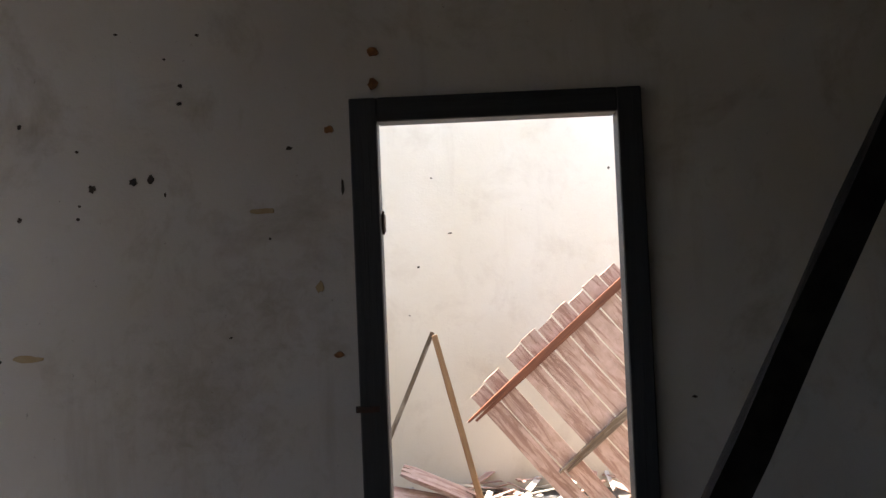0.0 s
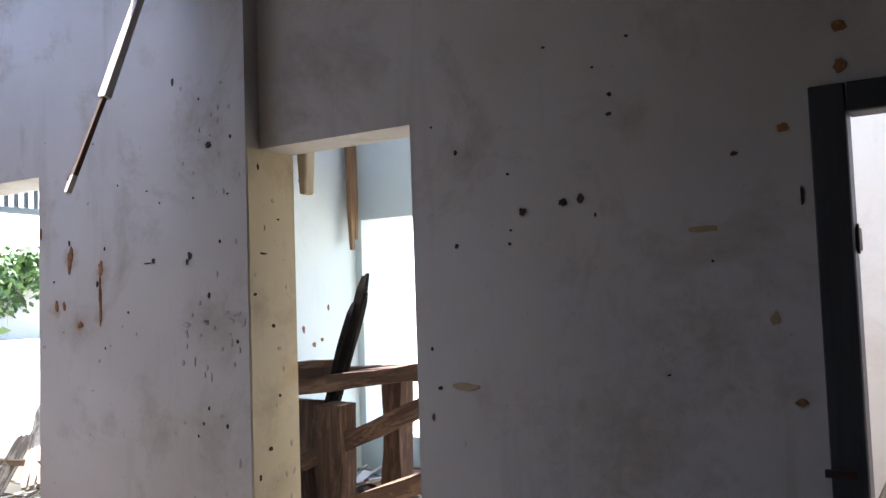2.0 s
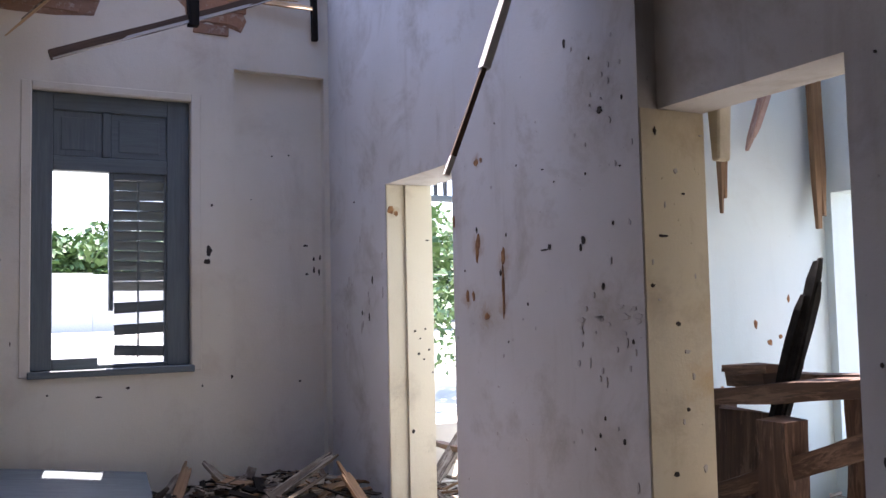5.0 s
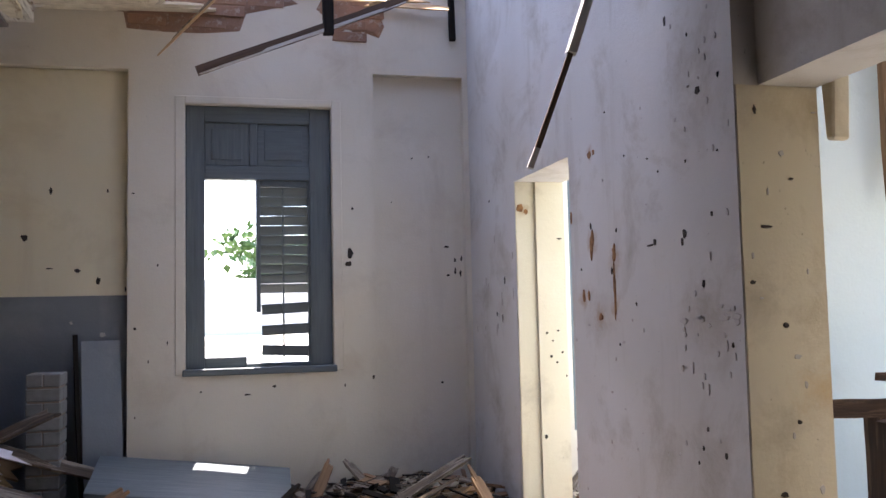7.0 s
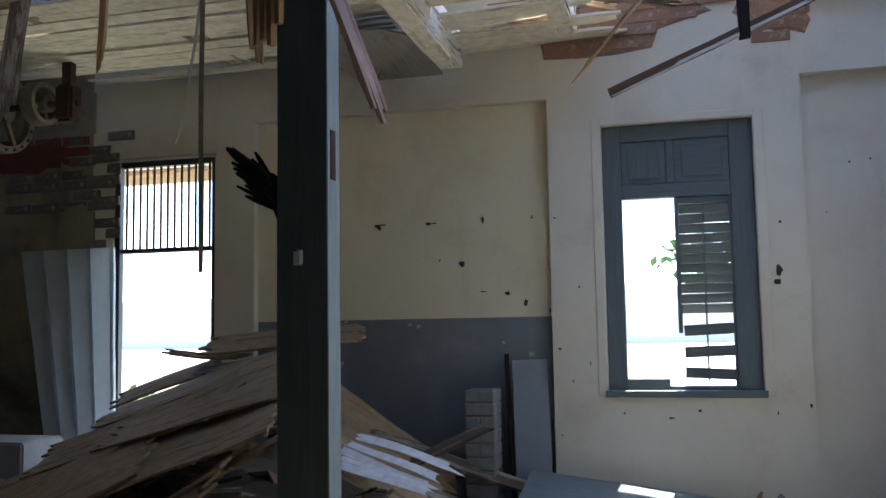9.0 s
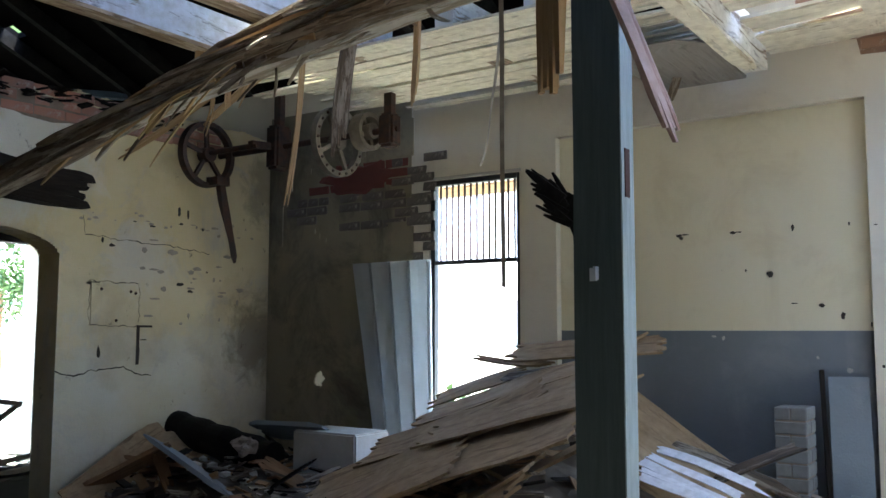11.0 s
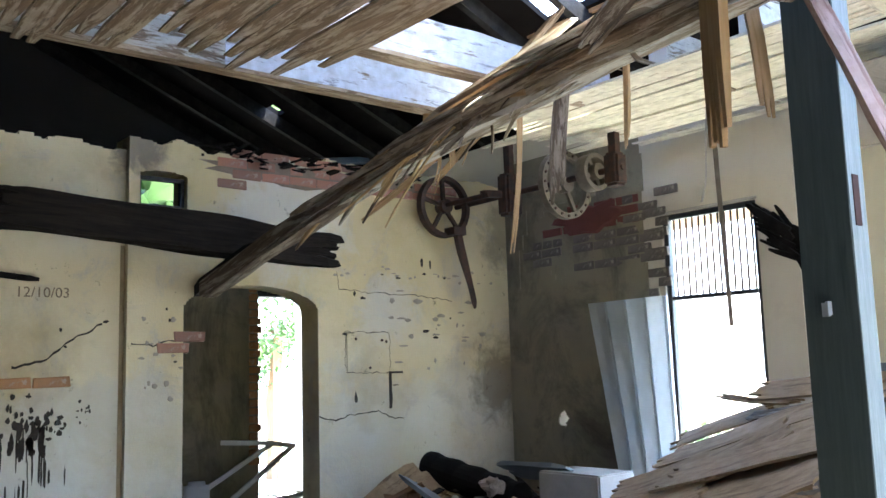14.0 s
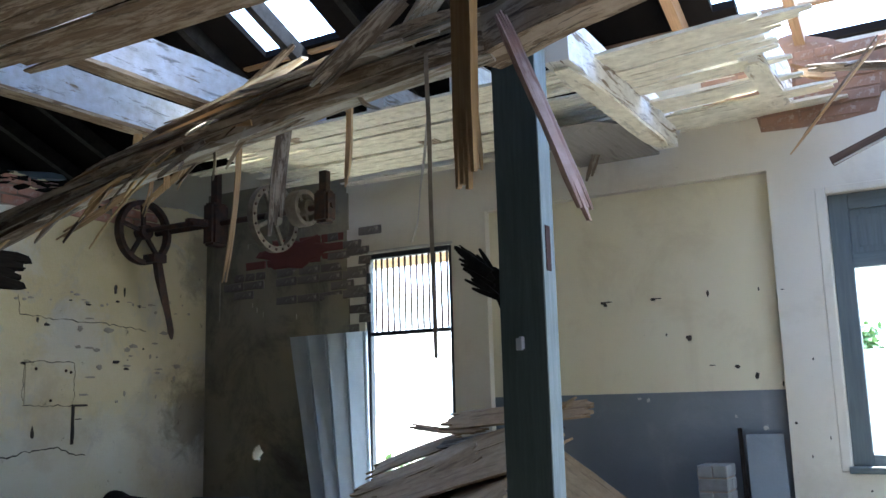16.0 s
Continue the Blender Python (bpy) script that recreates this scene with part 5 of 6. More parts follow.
for x, s in ((-2.42, 0.17), (-1.40, 0.12)):
    bm = bmesh.new()
    box(bm, x - 0.06, x + 0.06, 6.05 - s / 2, 6.05 + s / 2, 3.2 - s, 3.2 + s * 0.9)
    bmesh.ops.bevel(bm, geom=bm.edges[:], offset=0.02, segments=2, affect="EDGES")
    part("bearing_block", bm, IRON, shaft)
    part("hanger", timber((x, 6.05, 3.2 + s * 0.8), (x, 6.05, 3.62), 0.06, 0.05, 1, 1, seg=3, seed=7), IRON, shaft)
bm = bmesh.new()
bmesh.ops.create_cone(bm, cap_ends=True, segments=12, radius1=0.02, radius2=0.02, depth=0.62, matrix=Matrix.Translation((-2.70, 5.81, 3.17)) @ Matrix.Rotation(radians(90), 4, "Y"))
part("stub_axle", bm, IRON, shaft)
part("tie_bar", timber((-2.44, 5.79, 3.18), (-2.44, 6.05, 3.2), 0.05, 0.05, 1, 1, seg=2, seed=12), IRON, shaft)
part("drive_arm", timber((-2.84, 5.87, 3.0), (-2.80, 5.985, 2.385), 0.035, 0.045, 1, 1, 0.0, 0.02, seg=12, wob=0.016, seed=11), IRON, shaft, "rusted iron drive arm")
bm = bmesh.new()
box(bm, -2.92, -2.80, 5.81, 5.93, 2.93, 2.99)
part("crank_pin", bm, IRON, shaft)

# ---- corrugated sheet leaning in the window ----
bm = bmesh.new()
PROFILE = [(p + q) / 4 for p in range(4) for q in (0.0, 0.4, 0.84, 0.88, 0.94, 0.98)] + [1.0]
cols, rows = len(PROFILE), 9
grid = []
for j in range(rows):
    f = j / (rows - 1)
    x0, x1 = -1.92 + 0.30 * f, -1.36 + 0.06 * f
    row = []
    for i, g in enumerate(PROFILE):
        rib = 0.035 if i % 6 in (3, 4) else 0.0
        row.append(bm.verts.new((x0 + (x1 - x0) * g, 6.30 + 0.16 * g - 0.05 * f + rib + 0.006 * noise.noise(Vector((g * 5, f * 4, 0))), 2.34 + 0.02 * g - 1.5 * f)))
    grid.append(row)
for j in range(rows - 1):
    for i in range(cols - 1):
        bm.faces.new((grid[j][i], grid[j][i + 1], grid[j + 1][i + 1], grid[j + 1][i]))
bmesh.ops.solidify(bm, geom=bm.faces[:], thickness=0.004)
thing("ribbed_metal_sheet", bm, ZINC, "ribbed galvanised sheet leaning in the barred window", "metal sheet")

# ---- rubble and fallen boards ----


def pile(x, y):
    s = min(1, max(0, (y - 3.2) / 2.4))
    h = 0.18 + (0.38 if x > 0.8 else 0.48) * s * s * (3 - 2 * s)
    h += 0.22 * math.exp(-((x + 2.6) ** 2 + (y - 5.6) ** 2) / 1.2)
    h += 0.62 * math.exp(-(((x + 0.15) / 0.95) ** 2 + ((y - 5.5) / 0.75) ** 2))
    h += 0.10 * math.exp(-((x - 2.9) ** 2 + (y - 6.2) ** 2) / 0.4)
    return h


bm = bmesh.new()
nx, ny = 92, 44
gridv = [[None] * ny for _ in range(nx)]
for i in range(nx):
    for j in range(ny):
        x, y = XW + 0.01 + (XE2 - XW - 0.02) * i / (nx - 1), 4.3 + (YN - 0.01 - 4.3) * j / (ny - 1)
        gridv[i][j] = bm.verts.new((x, y, FLOOR + pile(x, y) + 0.05 * noise.noise(Vector((x * 4, y * 4, 0))) + 0.03 * noise.noise(Vector((x * 13, y * 13, 3))) - (0.3 if j == 0 else 0)))
for i in range(nx - 1):
    for j in range(ny - 1):
        bm.faces.new((gridv[i][j], gridv[i + 1][j], gridv[i + 1][j + 1], gridv[i][j + 1]))
thing("rubble_bed", bm, DIRT, "dusty bed of rubble and broken plaster", "rubble", kind="stuff")


def litter(name, spots, label, seed, size=(0.1, 0.4), mats=(GREYBEAM,), z_at=None):
    """Countless laths and chips, joined."""
    rnd = random.Random(seed)
    for m, mat in enumerate(mats):
        bm = bmesh.new()
        uv = bm.loops.layers.uv.new("UVMap")
        for x0, x1, y0, y1, n in spots:
            for _ in range(n // len(mats)):
                x, y = rnd.uniform(x0, x1), rnd.uniform(y0, y1)
                ln, w, t = rnd.uniform(*size), rnd.uniform(0.015, 0.06), rnd.uniform(0.005, 0.014)
                r = Euler((rnd.uniform(-.5, .5), rnd.uniform(-.3, .3), rnd.uniform(0, 6.3))).to_matrix()
                o = Vector((x, y, (z_at(x, y) if z_at else FLOOR + pile(x, y)) + rnd.uniform(0.0, 0.09)))
                v = [bm.verts.new(o + r @ Vector((sx * ln / 2 * rnd.uniform(.8, 1), sy * w / 2, sz * t / 2))) for sx in (-1, 1) for sy in (-1, 1) for sz in (-1, 1)]
                for q in ((0, 1, 3, 2), (4, 6, 7, 5), (0, 4, 5, 1), (2, 3, 7, 6), (0, 2, 6, 4), (1, 5, 7, 3)):
                    f = bm.faces.new([v[k] for k in q])
                    for k, lp in enumerate(f.loops):
                        lp[uv].uv = ((k in (1, 2)) * ln + o.x, (k in (2, 3)) * w + o.y)
        thing(name, bm, mat, label, "debris", kind="stuff")


litter("lath_litter", [(2.1, 3.3, 5.7, 6.55, 420), (1.2, 2.2, 5.7, 6.55, 160), (-0.4, 1.3, 5.9, 6.6, 160), (-3.0, -1.4, 4.6, 6.4, 300), (-1.4, 1.2, 4.4, 5.6, 260), (0.8, 3.3, 4.4, 5.7, 260)], "litter of broken laths, splinters and plaster", 21, (0.04, 0.24), (GREYBEAM, BROWNWOOD, BLACKWOOD, GREYBEAM))
bm = bmesh.new()
rnd = random.Random(8)
for _ in range(220):
    x, y = rnd.uniform(-3, 3.3), rnd.uniform(4.4, 6.5)
    s = rnd.uniform(0.015, 0.06)
    bmesh.ops.create_icosphere(bm, subdivisions=1, radius=s, matrix=Matrix.Translation((x, y, FLOOR + pile(x, y) + s * 0.5)) @ Matrix.Diagonal((1, rnd.uniform(.6, 1.2), rnd.uniform(.4, .8), 1)))
thing("plaster_lumps", bm, STONE, "pale lumps of fallen plaster in the rubble", "debris", kind="stuff")

piece("charred_stub", (-3.085, 2.45, 2.53), (-3.08, 2.88, 2.487), 0.04, 0.035, CHAR, "charred wood stub on the yellow wall", "stub", "", 1, 0.0, 0.04, 0, 647)
litter("burnt_litter", [(-3.25, -3.06, 3.85, 5.7, 200)], "burnt rubbish lying along the wall top", 41, (0.10, 0.45), (CHAR, BLACKWOOD), lambda x, y: 3.33)
piece("wall_top_board", (-3.12, 4.72, 3.42), (-3.08, 5.22, 3.49), 0.10, 0.016, GREENWOOD, "pale green board end lying on the burnt wall top", "board", "", 1, 0.0, 0.05, 35, 646)

# fallen ceiling sheets: rows of boards sloping up to the post
for i in range(9):
    y = 5.95 - 0.20 * i
    drop = 0.085 * i + rb.uniform(-.02, .02)
    thing("fallen_board", ragged((-1.12 + 0.05 * i + rb.uniform(-.1, .12), y - 0.05, 1.10 - drop * 0.9), (0.40 + rb.uniform(-.1, .12), y, 1.79 - drop), 0.26, 0.014, 9, 0.10, 0.08, 8, 19 + rb.uniform(-9, 7), 560 + i), CARD, "brown fallen ceiling board sloping up the debris heap", "board", "fallen boards")
for i, (a, b, w) in enumerate((((0.15, 6.2, 1.47), (0.84, 6.3, 0.97), .32), ((0.1, 5.95, 1.40), (0.84, 5.9, 0.92), .34), ((0.3, 5.65, 1.34), (0.95, 5.6, 0.9), .26), ((0.75, 6.05, 1.12), (1.05, 6.2, 1.26), .07), ((0.62, 5.75, 1.10), (1.12, 5.8, 0.92), .12), ((-0.40, 5.9, 1.60), (0.4, 5.7, 1.72), .10), ((0.5, 6.1, 1.25), (1.25, 6.4, 0.95), .10))):
    thing("fallen_board", ragged(a, b, w, 0.014, 9 if w > .15 else 4, 0.07, 0.09, 8, rb.uniform(8, 32), 580 + i), CARD if w > .15 else GREYBEAM, "brown fallen board lying against the painted wall", "board", "fallen boards")
for i in range(26):
    x, y = (rb.uniform(1.2, 3.2), rb.uniform(5.5, 6.5)) if i < 16 else (rb.uniform(-2.9, -1.3), rb.uniform(4.8, 6.2))
    t = rb.uniform(0, 6.3)
    ln = rb.uniform(0.18, 0.42)
    z = FLOOR + pile(x, y) + 0.05
    piece("loose_plank", (x, y, z), (min(3.3, max(-3.0, x + ln * math.cos(t))), min(6.55, y + ln * math.sin(t) * 0.5), z + rb.uniform(-.05, .18)), rb.uniform(.05, .1), 0.016, rb.choice((GREYBEAM, BROWNWOOD, BLACKWOOD)), "loose broken plank in the rubble", "plank", "loose planks", 3, 0.05, 0.1, rb.uniform(-30, 30), 600 + i)
piece("fallen_sheet", (1.28, 6.26, 0.96), (2.26, 6.24, 0.84), 0.44, 0.02, GREENWOOD, "grey painted panel lying on the rubble", "panel", "", 1, 0.0, 0.0, 15, 640)
piece("fallen_sheet", (1.25, 5.55, 0.92), (2.3, 5.5, 0.78), 0.24, 0.02, WHITEWOOD, "whitewashed panel lying on the rubble", "panel", "", 1, 0.0, 0.0, -4, 641)
piece("leaning_lath", (1.15, 6.55, 1.66), (1.21, 6.44, 0.7), 0.022, 0.02, BLACKWOOD, "dark lath leaning on the dado", "lath", "", 1, 0, 0.02, 0, 642)
piece("leaning_board", (1.27, 6.62, 1.62), (1.31, 6.48, 0.7), 0.20, 0.018, DADO, "grey board leaning on the dado", "board", "", 1, 0, 0.0, 0, 643)
# square brick pier stub
GREYBRICK = plain("grey_painted_brick", (0.20, 0.205, 0.20), (0.12, 0.12, 0.115), 16, 0.9, 0, 0.5)
pier = thing("brick_pier", None, STONE, "grey stub of a brick pier by the dado", "pier")
for k in range(12):
    for s in (0, 1):
        bm = bmesh.new()
        z = 0.60 + k * 0.073
        if k % 2:
            box(bm, 0.955 + s * 0.083, 1.035 + s * 0.083, 6.32, 6.53, z, z + 0.065)
        else:
            box(bm, 0.955, 1.118, 6.32 + s * 0.107, 6.423 + s * 0.107, z, z + 0.065)
        bmesh.ops.bevel(bm, geom=bm.edges[:], offset=0.005, segments=1, affect="EDGES")
        part("brick", bm, GREYBRICK, pier)
bm = bmesh.new()
box(bm, 0.962, 1.111, 6.327, 6.523, FLOOR, 1.465)
part("mortar_core", bm, MORTAR, pier)
PAPER = plain("crumpled_white_paper", (0.62, 0.62, 0.63), (0.34, 0.33, 0.33), 22, 0.9)
# torn white sheet, in curling strips
sheet = thing("torn_sheet", None, PAPER, "torn white sheet in curling strips on the fallen boards", "sheet")
rt = random.Random(23)
for i in range(5):
    y, z = 5.58 - 0.05 * i, 1.33 - 0.026 * i
    part("strip", ragged((0.56 + rt.uniform(0, 0.06), y, z - 0.03), (0.88 + rt.uniform(0, 0.18), y - 0.04 + rt.uniform(-.03, .03), z - 0.13 + rt.uniform(-.03, .03)), 0.055, 0.004, 4, 0.03, 0.12, 10, 22 + rt.uniform(-10, 10), 655 + i, 0.03), PAPER, sheet)

# corner pile by the arch wall
bm = bmesh.new()
for k in range(12):
    bmesh.ops.create_cone(bm, cap_ends=k in (0, 11), segments=20, radius1=0.115 + 0.008 * math.sin(k * 2.1), radius2=0.115 + 0.008 * math.sin(k * 2.1 + 2.1), depth=0.085, matrix=Matrix.Translation((-2.6, 5.72, 1.10)) @ Matrix.Rotation(radians(9), 4, "Y") @ Matrix.Rotation(radians(90), 4, "Y") @ Matrix.Translation((0, 0, -0.47 + 0.085 * k)))
bmesh.ops.remove_doubles(bm, verts=bm.verts[:], dist=0.012)
thing("old_drum", bm, BLACKWOOD, "blackened cylinder lying on the corner pile", "cylinder", smooth=False)
bm = bmesh.new()
box(bm, -1.95, -1.42, 5.75, 6.1, 0.85, 1.22)
bmesh.ops.bevel(bm, geom=bm.edges[:], offset=0.012, segments=2, affect="EDGES")
thing("concrete_block", bm, STONE, "pale concrete block by the metal sheet", "block")
for i, (a, b, w, mat, lab) in enumerate((((-2.6, 5.2, 1.15), (-1.9, 5.25, 0.85), .35, DADO, "dark blue-grey sheet lying on the corner pile"), ((-2.4, 5.9, 1.18), (-1.75, 5.9, 1.2), .3, DADO, "dark panel leaning in the corner pile"), ((-2.95, 4.9, 0.85), (-2.5, 5.2, 1.12), .14, BROWNWOOD, "brown timber offcut on the corner pile"), ((-2.98, 5.2, 1.02), (-2.4, 5.45, 0.95), .1, BROWNWOOD, "brown timber offcut on the corner pile"))):
    piece("corner_panel", a, b, w, 0.03, mat, lab, "panel", "corner pile", 2, 0.02, 0.04, -25, 660 + i)
bm = bmesh.new()
bmesh.ops.create_icosphere(bm, subdivisions=3, radius=0.07)
for v in bm.verts:
    v.co *= 1 + 0.7 * noise.noise(v.co * 22)
    v.co.z *= 0.8
bmesh.ops.translate(bm, verts=bm.verts[:], vec=(-2.12, 5.5, 1.13))
thing("crumpled_rag", bm, MORTAR, "small pale crumpled rag on the corner pile", "rag")

thing("leaning_sheet", ragged((-2.86, 3.20, 0.20), (-2.98, 3.26, 1.10), 0.30, 0.012, 6, 0.02, 0.10, 8, 80, 670), CARD, "brown torn sheet leaning at the foot of the yellow wall", "sheet")
thing("leaning_sheet", ragged((-2.72, 4.82, 0.72), (-2.86, 5.62, 1.08), 0.55, 0.012, 9, 0.06, 0.10, 9, 38, 671, 0.04), CARD, "brown curled sheet leaning beside the arch", "sheet")

# ---- things beyond the framed door ----
panel = thing("board_panel", None, PINKWOOD, "pinkish plank panel tipped against the cream wall", "plank panel")
TILT = Matrix.Translation((6.30, 1.26, 0.92)) @ Matrix.Rotation(radians(-40), 4, "X")
for i, (s, ln, off) in enumerate(((0.02, 1.3, 0.0), (0.155, 1.35, 0.03), (0.37, 1.4, 0.06), (0.505, 1.4, 0.09), (0.64, 1.4, 0.05), (0.775, 1.45, 0.08), (0.91, 1.4, 0.04), (1.045, 1.4, 0.07), (1.18, 1.4, 0.03))):
    a, b = TILT @ Vector((0, -s, off * 0.6 - 0.02)), TILT @ Vector((0, -s, off - ln))
    part("plank", timber(a, b, 0.018, 0.124, 1, 1, 0.0, 0.0, 8, 0.004, 0, 0, 700 + i), PINKWOOD, panel)
for s0, s1, z, mat, lab in ((-0.12, 1.4, -0.14, REDBROWN, "reddish brown brace"), (0.1, 1.5, -0.78, GREYBEAM, "bare brace")):
    a, b = TILT @ Vector((-0.03, -s0, z)), TILT @ Vector((-0.03, -s1, z + 0.02))
    part("brace", timber(a, b, 0.03, 0.055, 1, 2, 0.05, 0.0, 6, 0.003, 0, 0, 720), mat, panel, lab)
trestle = thing("leaning_battens", None, BROWNWOOD, "two battens leaning together in an A on the cream wall", "battens")
part("batten", timber((6.35, 1.515, 1.31), (6.35, 1.93, 0.40), 0.03, 0.03, 1, 1, seg=6, seed=730), GREYBEAM, trestle)
part("batten", timber((6.32, 1.505, 1.29), (6.30, 1.23, 0.15), 0.035, 0.04, 1, 1, seg=6, seed=731), BROWNWOOD, trestle)
for i, (a, b, w) in enumerate((((6.3, 1.75, 0.42), (6.3, 1.3, 0.22), .14), ((6.2, 1.95, 0.3), (6.25, 1.5, 0.2), .2), ((6.1, 1.0, 0.15), (6.2, 1.7, 0.22), .1))):
    piece("loose_plank", a, b, w, 0.03, PINKWOOD, "bare plank on the floor of the roofless room", "plank", "loose planks", 3, 0.05, 0.05, 20, 740 + i)
litter("side_room_litter", [(5.2, 6.9, -0.5, 2.2, 200)], "litter of bare planks in the roofless room", 31, (0.1, 0.5), (PINKWOOD, STONE), lambda x, y: FLOOR + 0.02)
marks(wall_far_east, "x", 6.95, E, [(1.38, 1.99, .03, .01), (1.62, 1.75, .016, .014), (1.5, 2.4, .016, .008), (0.2, 2.42, .014, .018), (1.7, 1.4, .01, .01)], STAIN_DARK, "plaster_pit", 15)

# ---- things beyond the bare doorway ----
# roof strips added out of view, gapped to let in only small sun patches
side_roof = thing("side_roof", None, ROOFTILE, "unseen strips of broken roof that cut the side room's daylight", "roof", kind="structure")
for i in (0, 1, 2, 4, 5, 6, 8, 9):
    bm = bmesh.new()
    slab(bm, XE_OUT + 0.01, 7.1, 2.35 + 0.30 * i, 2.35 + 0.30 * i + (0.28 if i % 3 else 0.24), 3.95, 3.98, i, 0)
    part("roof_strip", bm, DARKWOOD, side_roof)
for i, (a, c, w) in enumerate((((-1.05, 5.0, 1.02), (0.1, 5.3, 1.56), .34), ((-0.95, 4.62, 0.88), (-0.1, 4.85, 1.30), .36), ((-0.7, 5.55, 1.40), (0.34, 5.62, 1.73), .30), ((-0.85, 5.25, 1.22), (0.42, 5.38, 1.66), .34), ((-0.8, 4.75, 1.0), (0.45, 4.98, 1.48), .40), ((-0.28, 5.85, 1.74), (0.45, 5.95, 1.79), .26), ((-0.62, 5.98, 1.70), (-0.22, 5.95, 1.68), .06), ((-0.88, 5.9, 1.46), (-0.40, 5.95, 1.62), .22), ((-0.35, 5.1, 1.36), (0.55, 5.2, 1.62), .30))):
    thing("fallen_sheet", ragged(a, c, w, 0.012, 12, 0.10, 0.08, 9, 20, 850 + i, 0.02), CARD, "brown fallen ceiling sheet lying on the debris heap", "sheet", "fallen sheets")
litter("heap_litter", [(-1.2, 0.45, 4.4, 5.7, 150)], "torn flakes of brown ceiling board on the debris heap", 34, (0.05, 0.26), (CARD, CARD, GREYBEAM, BROWNWOOD), lambda x, y: 1.73 - 0.41 * (5.95 - y) - 0.383 * (0.40 - x) - 0.03)
zf = lambda x, y: FLOOR + 0.55
litter("ruin_litter", [(3.8, 5.6, 2.7, 4.8, 420)], "sunlit litter of broken timber and paper", 33, (0.08, 0.45), (BROWNWOOD, STONE), zf)
bm = bmesh.new()
box(bm, XE_OUT, 5.64, 2.52, 4.88, FLOOR, FLOOR + 0.5)
thing("rubble_fill", bm, DIRT, "rubble filling the floor of the side room", "rubble", kind="stuff")
charred = thing("charred_timber", None, CHAR, "charred pointed timber standing in the rubble", "timber")
for i, (dx, dy, top, w) in enumerate(((0, 0, 1.0, .03), (.015, .02, .9, .035), (-.015, .03, .7, .03), (.01, -.015, .8, .025), (0, .045, .5, .03), (.02, .01, .95, .02))):
    p = Vector((4.425 + dx, 4.145 + dy, 1.25))
    part("strand", timber(p, p + (Vector((4.405, 3.895, 1.905)) - Vector((4.425, 4.145, 1.25))) * top, w, w, 1, 1, 0, 0.05, 9, 0.014, seed=750 + i), CHAR, charred)
bench = thing("broken_table", None, TABLEWOOD, "broken brown wooden table frame in the rubble", "table frame")
for i, (name, a, b, w, h, mat) in enumerate((("top_rail", (4.36, 4.62, 1.31), (4.42, 3.58, 1.43), .10, .075, TABLEWOOD), ("back_rail", (4.72, 4.7, 1.38), (4.70, 3.5, 1.40), .08, .08, TABLEWOOD), ("end_panel", (4.45, 4.32, 1.27), (4.45, 4.33, 0.62), .05, .36, TABLEWOOD),
                                             ("leg", (4.34, 4.06, 1.27), (4.34, 4.08, 0.62), .12, .15, TABLEWOOD), ("leg", (4.58, 3.86, 1.40), (4.58, 3.88, 0.62), .10, .12, TABLEWOOD), ("leg", (4.50, 4.55, 1.30), (4.50, 4.56, 0.62), .10, .08, TABLEWOOD),
                                             ("lower_rail", (4.25, 4.62, 0.82), (4.38, 3.56, 1.27), .05, .085, TABLEWOOD), ("top_board", (4.44, 4.37, 1.455), (4.44, 4.12, 1.465), .22, .035, TABLEWOOD), ("cross_rail", (4.1, 4.2, 0.70), (4.3, 3.4, 0.98), .05, .08, TABLEWOOD), ("packing_block", (4.44, 4.33, 1.40), (4.44, 4.17, 1.41), .16, .06, TABLEWOOD))):
    part(name, timber(a, b, w, h, 1, 1, 0.0, 0.0, 8, 0.014, 0, 0, 760 + i), mat, bench)
for i, (a, b, w, mat) in enumerate((((5.52, 4.83, 3.95), (5.55, 4.83, 2.2), .085, BROWNWOOD), ((4.87, 4.84, 3.95), (4.86, 4.85, 2.28), .05, BROWNWOOD), ((5.24, 4.83, 3.0), (5.08, 4.84, 2.62), .05, PINKWOOD))):
    piece("hanging_rafter", a, b, w, 0.035, mat, "broken rafter end hanging in the side room", "rafter", "hanging rafters", 2, 0, 0.09, 0, 780 + i)
marks(partition_2, "y", 4.9, N, [(5.1, 1.62, .02, .04), (5.2, 1.52, .03, .025), (5.28, 1.55, .02, .02), (4.85, 1.3, .02, .02), (5.35, 1.75, .014, .03)], STAIN_RUST, "rust_blotch", 16)
litter("narrow_room_litter", [(3.7, 5.2, 5.2, 6.5, 220)], "broken laths and boards behind the narrow doorway", 35, (0.1, 0.6), (GREYBEAM, BROWNWOOD, WHITEWOOD), zf)
for i, (a, b, w) in enumerate((((3.66, 5.5, 0.9), (4.3, 6.3, 1.2), .10), ((3.7, 5.9, 0.8), (4.1, 6.2, 1.05), .08), ((3.75, 5.3, 1.0), (4.0, 6.5, 0.9), .05), ((3.95, 5.6, 0.6), (3.98, 5.65, 1.05), .10))):
    piece("loose_plank", a, b, w, 0.03, rb.choice((GREYBEAM, BROWNWOOD)), "broken plank behind the narrow doorway", "plank", "loose planks", 3, 0.05, 0.05, 0, 790 + i)

